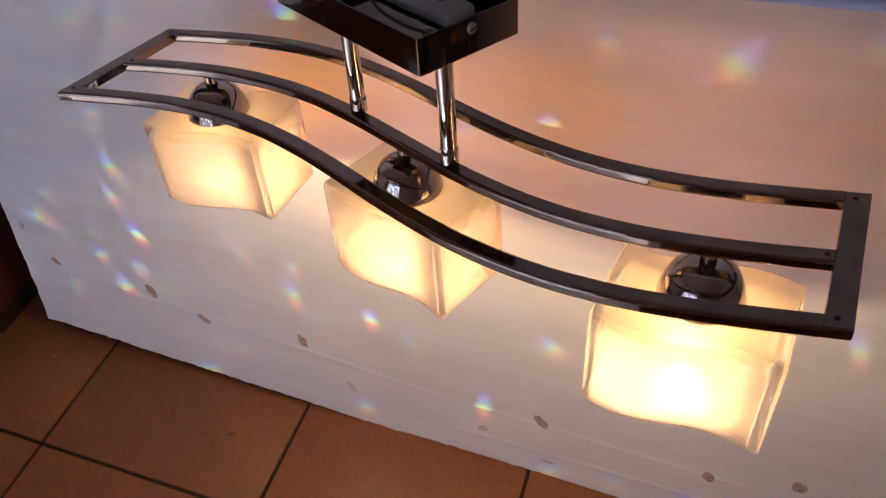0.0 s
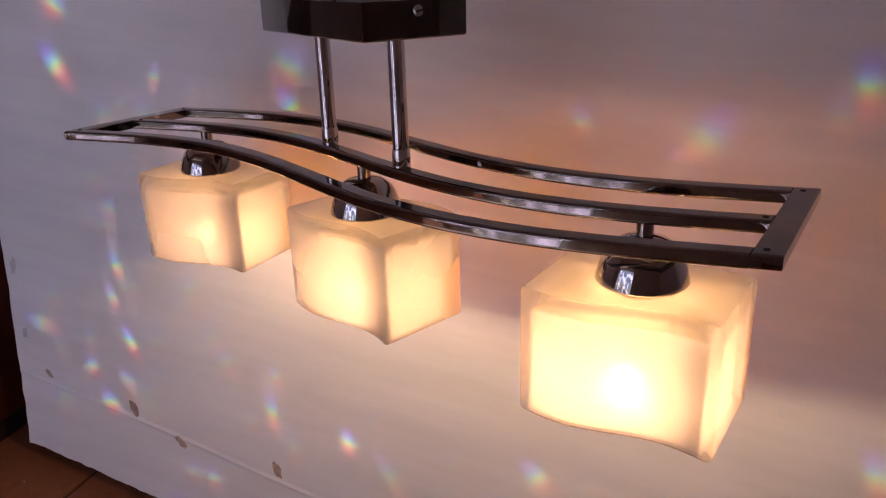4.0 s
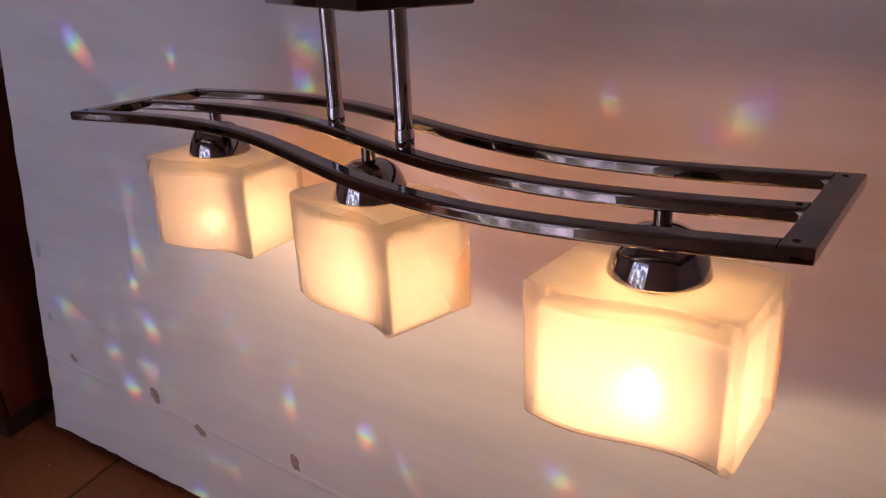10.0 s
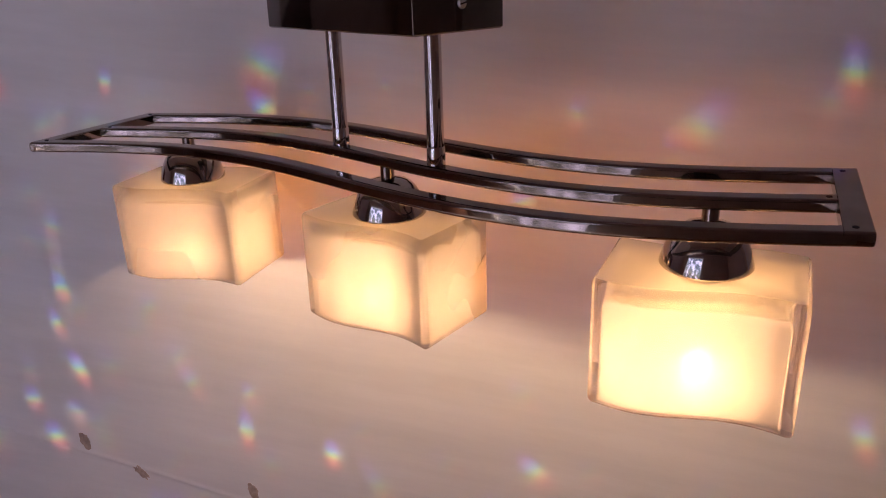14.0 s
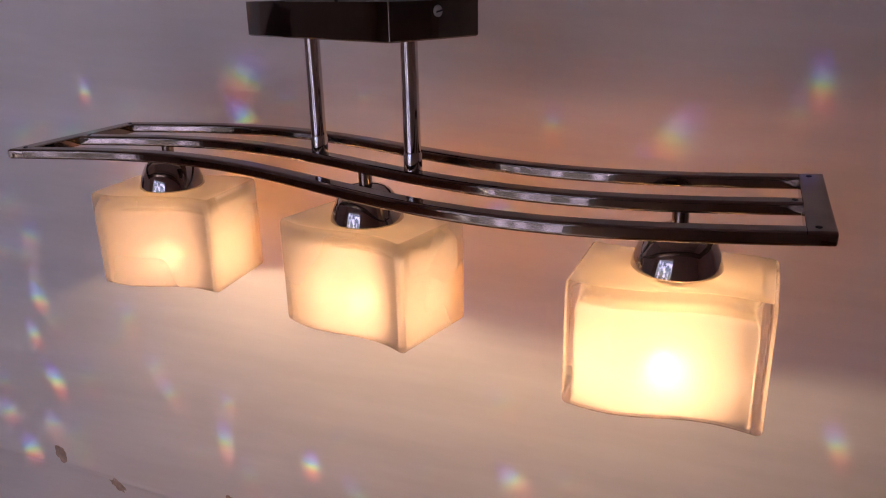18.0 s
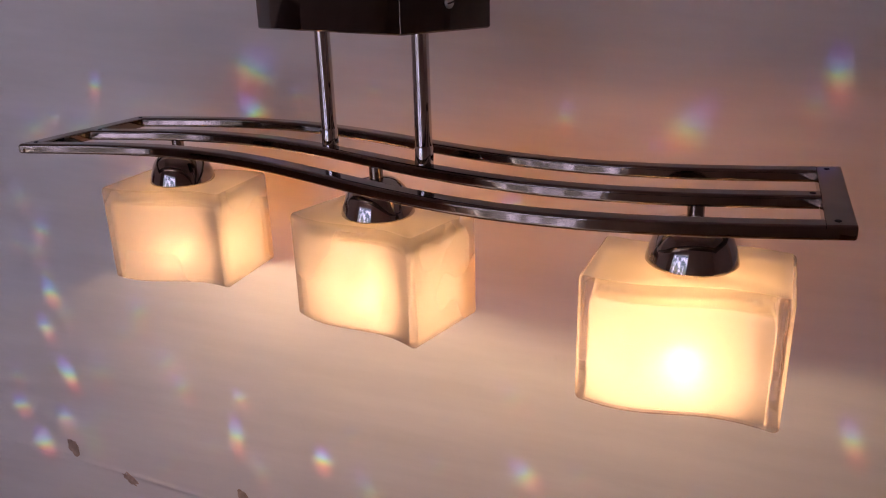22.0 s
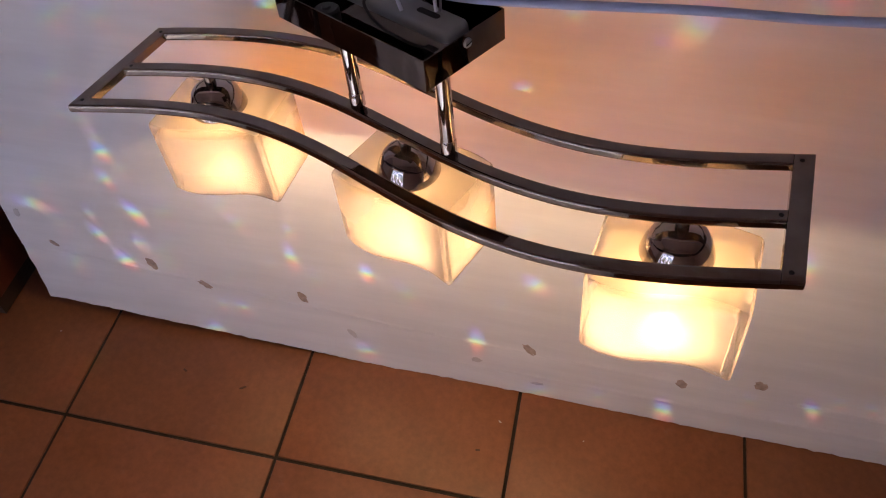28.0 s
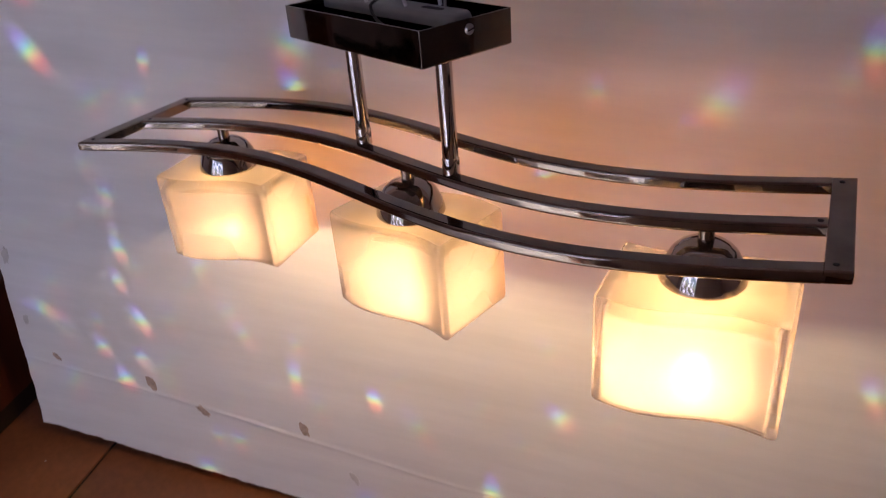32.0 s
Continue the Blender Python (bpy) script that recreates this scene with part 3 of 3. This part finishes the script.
part("top", bm, REDWOOD, cab)
for i in range(2):
    bm = bmesh.new()
    w = CW / 2
    box(bm, i * w + 0.002, 0.0, 0.038, (i + 1) * w - 0.002, 0.018, CH - 0.004, 0.003)
    d = part("door", bm, REDWOOD, cab, "red-brown cabinet door")
    bm = bmesh.new()
    hx = w - 0.05 if i == 0 else w + 0.05
    tube(bm, [(hx, 0.0, 0.24), (hx, -0.02, 0.245), (hx, -0.02, 0.335), (hx, 0.0, 0.34)], 0.004, 8)
    part("handle", bm, STEEL, d, "steel bow handle")

# ------------------------------------------------------------ the wave lamp
light = thing("pendant_lamp", LAMP, "lit three-light wave-shaped black chrome pendant lamp hanging before a white board", "lamp")
BAR_T, BAR_B = 0.0050, -0.0034


def wave(u):
    return -0.003 - 0.0295 * math.sin(2 * math.pi * u / 0.60)


def bar_section(h, c=0.0021):
    """A flat bar's section: rounded edges, the faces between them kept flat."""
    mid, k = (BAR_T + BAR_B) / 2, (BAR_T - BAR_B) / 2
    out = []
    for sx, sz, a0 in ((1, 1, 0), (-1, 1, 90), (-1, -1, 180), (1, -1, 270)):
        cx, cz = sx * (h - c), mid + sz * (k - c)
        arc = [(cx + c * math.cos(radians(a0 + 15 * i)), cz + c * math.sin(radians(a0 + 15 * i))) for i in range(7)]
        d0, d1 = radians(a0 - 90), radians(a0 + 180)
        flat0 = (arc[0][0] + 0.0004 * math.cos(d0), arc[0][1] + 0.0004 * math.sin(d0))
        flat1 = (arc[-1][0] + 0.0004 * math.cos(d1), arc[-1][1] + 0.0004 * math.sin(d1))
        out += [flat0] + arc + [flat1]
    return out


U0, U1 = -0.305, 0.3215
OFF_F, OFF_M, OFF_B = -0.0615, -0.0035, 0.0595
SKEW = -0.066


def end_shift(off, right):
    """The right end bar stands askew: its back end reaches less far."""
    return SKEW * (off - OFF_F) if right else 0.0


def bar(name, offset, u0, u1, width):
    bm = bmesh.new()
    loops = []
    n, sec = 72, bar_section(width / 2)
    for i in range(n + 1):
        u = u0 + (u1 - u0) * i / n
        v = wave(u) + offset
        slope = (wave(u + 0.001) - wave(u - 0.001)) / 0.002
        d = Vector((1, slope, 0)).normalized()
        # cut straight where it meets the end bar
        side = Vector((-d.y, d.x, 0)) if 0 < i < n else Vector((SKEW if i == n else 0, 1, 0)) * math.hypot(1, slope)
        loops.append([Vector((u, v, 0)) + side * a + Vector((0, 0, z)) for a, z in sec])
    rings(bm, loops)
    return part(name, bm, CHROME, light)


for name, off in (("front_bar", OFF_F), ("middle_bar", OFF_M), ("back_bar", OFF_B)):
    bar(name, off, U0 + 0.0130, U1 - 0.0150 + end_shift(off, True), 0.0125)
for name, ua, ub in (("left_end_bar", U0, U0 + 0.0130), ("right_end_bar", U1 - 0.0150, U1)):
    bm = bmesh.new()
    mid = wave((ua + ub) / 2 + end_shift(OFF_M, ua > 0))
    zm = (BAR_T + BAR_B) / 2
    # the ends run on in line with the outer faces of the long bars, their edges rounded
    loops = []
    for off, back, squeeze in ((OFF_F - 0.00640, 0.0, 0.62), (OFF_F - 0.00640, 0.0006, 0.84), (OFF_F - 0.00640, 0.0020, 1.0), (OFF_F - 0.00640, 0.0026, 1.0), (OFF_M, None, 1.0), (OFF_B + 0.00640, -0.0026, 1.0), (OFF_B + 0.00640, -0.0020, 1.0), (OFF_B + 0.00640, -0.0006, 0.84), (OFF_B + 0.00640, 0.0, 0.62)):
        loop = []
        for a, z in bar_section((ub - ua) / 2, 0.0009):
            u = (ua + ub) / 2 - a + end_shift(off + (back or 0.0), ua > 0)
            loop.append(Vector((u, mid + OFF_M if back is None else wave(u) + off + back, zm + (z - zm) * squeeze)))
        loops.append(loop)
    rings(bm, loops)
    eb = part(name, bm, CHROME, light)
    for off in (OFF_F, OFF_M, OFF_B):
        bm = bmesh.new()
        uc = (ua + ub) / 2 + (0.0012 if ua < 0 else -0.0015)
        if off == OFF_M:
            uc = ub + 0.0040 if ua < 0 else ua - 0.0040
        uc += end_shift(off * 0.955, ua > 0)
        lathe(bm, [(0.0, BAR_T + 0.0004), (0.0014, BAR_T + 0.0004), (0.0018, BAR_T + 0.0002), (0.0018, BAR_T - 0.001)], Matrix.Translation((uc, wave(uc) + off * 0.955, 0)), 14, (False, False))
        part("screw", bm, DARKHOLE, eb, "small dark screw hole")

# canopy: a shallow box, open at the top, turned against the frame
CAN = pose(-0.0003, 0.0004, 0.11) @ Matrix.Rotation(radians(-19.6), 4, "Z") @ pose(0, 0, 0, -0.7) @ pose(0, 0, -0.11, 0, -0.42)
CL, CWD, CZ0, CZ1, CT = 0.0805, 0.0406, 0.0950, 0.1195, 0.0012
bm = bmesh.new()


def rect(hl, hw, z, r=0.0012):
    pts = []
    for cx, cy, a0 in ((hl - r, hw - r, 0), (-hl + r, hw - r, 90), (-hl + r, -hw + r, 180), (hl - r, -hw + r, 270)):
        for k in range(3):
            a = radians(a0 + 45 * k)
            pts.append(CAN @ Vector((cx + r * math.cos(a), cy + r * math.sin(a), z)))
    return pts


rings(bm, [rect(CL - 0.001, CWD - 0.001, CZ0), rect(CL, CWD, CZ0 + 0.001), rect(CL, CWD, CZ1), rect(CL - CT, CWD - CT, CZ1), rect(CL - CT, CWD - CT, CZ0 + CT)])
canopy = part("canopy", bm, BLACKBOX, light, "black glossy metal ceiling box, open at the top")
for sgn in (1, -1):
    bm = bmesh.new()
    m = CAN @ Matrix.Translation((sgn * CL, 0.001, 0.1128)) @ Matrix.Rotation(radians(90 * sgn), 4, "Y")
    lathe(bm, [(0.0037, -0.0002), (0.0037, 0.0009), (0.0030, 0.0018), (0.0, 0.0021)], m, 20, (True, False))
    sc = part("screw", bm, STEEL, canopy, "slotted steel screw")
    bm = bmesh.new()
    box(bm, -0.0005, -0.0029, 0.0013, 0.0005, 0.0029, 0.0023, 0, m @ Matrix.Rotation(radians(12), 4, "Z"))
    part("slot", bm, DARKHOLE, sc)
# mounting bracket: a pressed strip with turned-down rims, a little above the opening
bm = bmesh.new()
loops = []
for inset, z in ((0.0, 0.1145), (0.0, 0.1185), (0.0007, 0.1208), (0.0022, 0.1222), (0.0040, 0.1226)):
    loop = []
    hl, hw, r = 0.0760 - inset, 0.0125 - inset, 0.0085 - inset
    for cx, cy, a0 in ((hl - r, hw - r, 0), (-hl + r, hw - r, 90), (-hl + r, -hw + r, 180), (hl - r, -hw + r, 270)):
        for k in range(7):
            a = radians(a0 + 15 * k)
            loop.append(CAN @ Vector((cx + r * math.cos(a), 0.0005 + cy + r * math.sin(a), z)))
    loops.append(loop)
rings(bm, loops)
bracket = part("mounting_bracket", bm, GALVANISED, light, "grey pressed steel mounting strip")
for x in (-0.044, 0.045):
    bm = bmesh.new()
    loop = []
    for k in range(16):
        a = 2 * math.pi * k / 16
        loop.append((x + 0.0030 * math.cos(a) + (0.0075 if math.cos(a) > 0 else -0.0075), 0.0012 + 0.0029 * math.sin(a)))
    rings(bm, [[CAN @ Vector((a, b, 0.1220)) for a, b in loop], [CAN @ Vector((a, b, 0.1228)) for a, b in loop]])
    part("slot", bm, DARKHOLE, bracket, "dark oblong slot")
# what lies in the box: a round terminal, a clip and black leads
bm = bmesh.new()
lathe(bm, [(0.0, 0.1135), (0.0030, 0.1135), (0.0036, 0.1120), (0.0085, 0.1120), (0.0098, 0.1105), (0.0098, CZ0 + 0.0013)], CAN @ Matrix.Translation((-0.036, -0.026, 0)), 24, (False, False))
part("terminal_block", bm, BLACKWIRE, light, "black round terminal in the box")
bm = bmesh.new()
box(bm, 0.0590, -0.0205, CZ0 + 0.0015, 0.0700, -0.0145, 0.1120, 0.0012, CAN)
part("cable_clip", bm, BLACKWIRE, light, "small black clip in the box")
for pts in ([(0.062, -0.0175, 0.1105), (0.045, -0.0185, 0.1085), (0.018, -0.0185, 0.1100), (0.002, -0.0165, 0.1150), (-0.004, -0.0150, 0.1225), (-0.002, -0.008, 0.1270)], [(0.060, 0.020, 0.103), (0.03, 0.026, 0.106), (-0.01, 0.03, 0.108), (-0.045, 0.024, 0.106)]):
    bm = bmesh.new()
    tube(bm, glide([CAN @ Vector(p) for p in pts], 8), 0.0012, 8)
    part("lead", bm, BLACKWIRE, light, "thin black lead")
# hanging wires up to the ceiling and the supply cable
top_local = LAMP.inverted() @ Vector((0.53, -0.03, RH))
for x in (-0.052, 0.050):
    bm = bmesh.new()
    a = CAN @ Vector((x, 0.008, 0.1224))
    tube(bm, [a, a + (top_local - a) * 0.5, top_local], 0.0011, 8)
    part("hanging_wire", bm, STEEL, light, "thin steel hanging wire")
for pts in ([(-0.040, -0.012, 0.1245), (-0.034, -0.006, 0.1385), (-0.020, 0.002, 0.1445), (-0.006, 0.004, 0.1625), (0.0, 0.004, 0.2075)], [(-0.010, -0.014, 0.1245), (-0.018, -0.010, 0.1395), (-0.012, 0.000, 0.1525), (0.0, 0.004, 0.1925)], [(0.030, -0.010, 0.1245), (0.022, -0.008, 0.1365), (0.006, 0.000, 0.1485), (0.0, 0.004, 0.1975)], [(0.050, 0.004, 0.1245), (0.046, 0.004, 0.1405), (0.020, 0.004, 0.1605), (0.002, 0.004, 0.2025)]):
    bm = bmesh.new()
    tube(bm, glide([CAN @ Vector(p) for p in pts], 7), 0.0014, 8)
    part("lead", bm, PALEWIRE, light, "pale lead looped above the box")
bm = bmesh.new()
inv = LAMP.inverted()
pts = [LAMP @ (CAN @ Vector((-0.015, 0.010, 0.1270))), LAMP @ (CAN @ Vector((0.040, 0.016, 0.1285))), *(HANG @ Vector(p) for p in ((0.64, -0.058, 0.653), (0.75, -0.058, 0.662), (0.86, -0.056, 0.667), (1.05, -0.040, 0.682), (1.30, 0.0, 0.708)))]
tube(bm, glide([inv @ p for p in pts], 10), 0.0030, 12)
part("cable", bm, PLASTIC, light, "pale blue supply cable")

# two stems from the box to the middle bar
for u in (-0.050, 0.050):
    v = wave(u) + (0.0015 if u < 0 else -0.0010)
    bm = bmesh.new()
    lathe(bm, [(0.0060, 0.018), (0.0060, CZ0 + 0.0005)], Matrix.Translation((u, v, 0)), 28)
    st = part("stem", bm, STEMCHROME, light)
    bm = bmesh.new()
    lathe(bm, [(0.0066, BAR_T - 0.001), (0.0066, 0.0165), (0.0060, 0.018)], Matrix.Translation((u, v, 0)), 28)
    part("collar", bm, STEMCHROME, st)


# glass heads
def s_outline(hw, hd, r, inset, z, amp=0.0052, n=7):
    """A block's outline whose long sides run in an S."""
    a, b, r = hw - inset, hd - inset, max(0.0008, r - inset)
    pts = []
    corners = ((a - r, b - r, 0), (-a + r, b - r, 90), (-a + r, -b + r, 180), (a - r, -b + r, 270))
    for ci, (cx, cy, a0) in enumerate(corners):
        for k in range(n):
            t = radians(a0 + 90 * k / (n - 1))
            pts.append((cx + r * math.cos(t), cy + r * math.sin(t)))
        nx, ny, _ = corners[(ci + 1) % 4]
        e0 = pts[-1]
        t = radians(corners[(ci + 1) % 4][2])
        e1 = (nx + r * math.cos(t), ny + r * math.sin(t))
        m = 22 if ci in (0, 2) else 8
        for k in range(1, m):
            pts.append((e0[0] + (e1[0] - e0[0]) * k / m, e0[1] + (e1[1] - e0[1]) * k / m))
    return [Vector((x, y + amp * math.sin(math.pi * x / hw), z)) for x, y in pts]


SW, SD, SZ0, SZ1 = 0.0604, 0.0405, -0.1245, -0.0405
WALL = 0.0072


def glass_head(u, v, turn, glass):
    m = Matrix.Translation((u, v, 0)) @ Matrix.Rotation(radians(turn), 4, "Z")
    put = lambda loop: [m @ p for p in loop]  # noqa: E731
    bm = bmesh.new()
    o = lambda inset, z: put(s_outline(SW, SD, 0.0045, inset, z))  # noqa: E731
    outer = [o(0.0012, SZ0), o(0.0003, SZ0 + 0.0010), o(0, SZ0 + 0.0025), o(0, SZ1 - 0.0035), o(0.0008, SZ1 - 0.0012), o(0.0025, SZ1)]
    made = rings(bm, outer, (False, True))
    inner = [o(WALL - 0.001, SZ0), o(WALL, SZ0 + 0.0015), o(WALL, SZ1 - 0.0195), o(WALL + 0.0015, SZ1 - 0.0148), o(WALL + 0.0045, SZ1 - 0.0116), o(WALL + 0.010, SZ1 - 0.0102)]
    made2 = rings(bm, inner, (False, True))
    n = len(made[0])
    for i in range(n):
        bm.faces.new((made[0][i], made[0][(i + 1) % n], made2[0][(i + 1) % n], made2[0][i]))
    for f in bm.faces:
        f.material_index = 1 if all(p.co.z > SZ1 - 0.0001 for p in f.verts) else 0
    g = part("glass_shade", bm, glass, light, "lit block-shaped glass shade with wavy sides")
    g.visible_shadow = False
    g.data.materials.append(ETCHED)
    bm = bmesh.new()
    q = 0.0004
    coat = [o(WALL - 0.001 + q, SZ0 + 0.0003), o(WALL + q, SZ0 + 0.0018), o(WALL + q, SZ1 - 0.0400), o(WALL + q, SZ1 - 0.0195), o(WALL + 0.0015 + q, SZ1 - 0.0148 - q), o(WALL + 0.0045 + q, SZ1 - 0.0116 - q), o(WALL + 0.010 + q, SZ1 - 0.0102 - q)]
    rings(bm, coat, (False, True))
    # shade is coloured into the top; an orange glow passes low towards the board
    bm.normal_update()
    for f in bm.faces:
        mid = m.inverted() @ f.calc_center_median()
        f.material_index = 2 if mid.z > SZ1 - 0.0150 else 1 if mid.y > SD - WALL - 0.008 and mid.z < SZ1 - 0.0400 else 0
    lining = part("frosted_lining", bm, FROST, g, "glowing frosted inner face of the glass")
    lining.data.materials.append(FROST_BACK_GLOW)
    lining.data.materials.append(FROST_TOP_SHADE)
    # bulb: a small capsule under its holder
    bm = bmesh.new()
    c = m @ Matrix.Translation((0, 0, 0))
    lathe(bm, [(0.0, BULB_Z + 0.0120), (0.0018, BULB_Z + 0.0123), (0.0034, BULB_Z + 0.0136), (0.0042, BULB_Z + 0.016), (0.0045, BULB_Z + 0.022)], c, 16, (False, True))
    part("bulb", bm, BULB, g, "small lit capsule bulb")
    bm = bmesh.new()
    lathe(bm, [(0.009, BULB_Z + 0.022), (0.010, BULB_Z + 0.024), (0.010, BULB_Z + 0.038), (0.0125, BULB_Z + 0.040), (0.0125, SZ1 - 0.0107)], c, 24)
    part("socket", bm, CERAMIC, g, "cream bulb socket")
    # bell-shaped holder over the glass
    bm = bmesh.new()
    vb_ = Matrix.Translation((u, wave(u) + OFF_M, 0))
    lathe(bm, [(0.0274, SZ1 + 0.0006), (0.0281, SZ1 + 0.0016), (0.0277, SZ1 + 0.0040), (0.0262, SZ1 + 0.0095), (0.0240, SZ1 + 0.0155), (0.0213, SZ1 + 0.0205), (0.0182, SZ1 + 0.0238), (0.0158, SZ1 + 0.0252), (0.0146, SZ1 + 0.0262), (0.0100, SZ1 + 0.0272), (0.0056, SZ1 + 0.0277)], vb_, 56)
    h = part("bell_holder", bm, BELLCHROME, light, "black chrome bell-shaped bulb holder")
    bm = bmesh.new()
    lathe(bm, [(0.0052, SZ1 + 0.0272), (0.0052, BAR_B + 0.0008)], vb_, 24)
    part("stem", bm, CHROME, h)


for u, v, turn in HEADS:
    glass_head(u, v, turn, CLEARER if u > 0.2 else GLASS)

# ------------------------------------------------------------- floor tiles
TS, JOINT = 0.333, 0.0052


def tile_mesh(w, d):
    bm = bmesh.new()
    box(bm, -w / 2, -d / 2, -0.006, w / 2, d / 2, 0.0)
    es = [e for e in bm.edges if all(v.co.z > -0.001 for v in e.verts)]
    bmesh.ops.bevel(bm, geom=es, offset=0.0014, segments=2, affect="EDGES", profile=0.5)
    return finish(bm, "tile", TILE)


full = tile_mesh(TS - JOINT, TS - JOINT)
rnd = random.Random(5)
for i in range(-6, 8):
    for j in range(-9, 3):
        x, y = 0.012 + (i + 0.5) * TS, -0.176 + (j + 0.5) * TS
        if not (RX0 + 0.02 < x < RX1 - 0.02 and RY0 + 0.06 < y < RY1 - 0.02):
            continue
        t = new("tile", full)
        t.parent = floor
        t.matrix_world = pose(x + rnd.uniform(-1, 1) * 0.0004, y + rnd.uniform(-1, 1) * 0.0004, rnd.uniform(-0.0006, 0.0002), 0, 0, rnd.uniform(-0.08, 0.08) + 180 * rnd.randint(0, 1))

# unseen white sheet added on the tiles, mirrored as bright streaks in the chrome
bm = bmesh.new()
cx0, cx1, cy0, cy1, cn, cm = -0.55, 0.75, -1.36, -0.50, 44, 30
under, over = [], []
for j in range(cm + 1):
    for i in range(cn + 1):
        x = cx0 + (cx1 - cx0) * i / cn + (0.02 * noise.noise(Vector((j * 0.3, 4.0, 0))) if i in (0, cn) else 0.0)
        y = cy0 + (cy1 - cy0) * j / cm + (0.015 * noise.noise(Vector((i * 0.3, 9.0, 0))) if j in (0, cm) else 0.0)
        z = 0.016 + 0.018 * noise.noise(Vector((x * 8, y * 8, 1.0))) + 0.016 * abs(noise.noise(Vector((x * 17, y * 13, 3.0))))
        under.append(bm.verts.new((x, y, max(0.0008, z - 0.0012))))
        over.append(bm.verts.new((x, y, max(0.0020, z))))
for j in range(cm):
    for i in range(cn):
        k = j * (cn + 1) + i
        bm.faces.new((over[k], over[k + 1], over[k + cn + 2], over[k + cn + 1]))
        bm.faces.new((under[k], under[k + cn + 1], under[k + cn + 2], under[k + 1]))
rim = [i for i in range(cn + 1)] + [j * (cn + 1) + cn for j in range(1, cm + 1)] + [cm * (cn + 1) + i for i in range(cn - 1, -1, -1)] + [j * (cn + 1) for j in range(cm - 1, 0, -1)]
for k, l in zip(rim, rim[1:] + rim[:1]):
    bm.faces.new((under[k], under[l], over[l], over[k]))
sheet = new("floor_reflector", finish(bm, "floor_reflector", plain("white_reflector", (0.86, 0.86, 0.87), 0.55, vary=0.06, scale=12)))
tagged(sheet, "crumpled white sheet added out of view on the tiles as a reflector", "packing sheet")

# crumbs of paint on the floor
crumb_rnd = random.Random(11)
for x, y, size in ((-0.065, -0.045, 0.004), (-0.20, -0.155, 0.007), (0.26, -0.08, 0.012), (0.16, -0.07, 0.010), (0.655, -0.055, 0.007), (0.78, -0.06, 0.003), (0.63, -0.105, 0.010)):
    bm = bmesh.new()
    n = 7
    base = [Vector((size * 0.5 * (0.6 + 0.6 * crumb_rnd.random()) * math.cos(2 * math.pi * k / n), size * 0.22 * (0.6 + 0.6 * crumb_rnd.random()) * math.sin(2 * math.pi * k / n), 0)) for k in range(n)]
    rings(bm, [base, [p * 0.8 + Vector((0, 0, size * 0.08)) for p in base]])
    ob = new("paint_flake", finish(bm, "paint_flake", PALE if size < 0.008 else CRUMB))
    ob.matrix_world = pose(x, y, 0.0004, 0, 0, crumb_rnd.uniform(-60, 60))
    tagged(ob, "small flake of dried paint on the tiles", "debris", group="paint flakes on the floor")
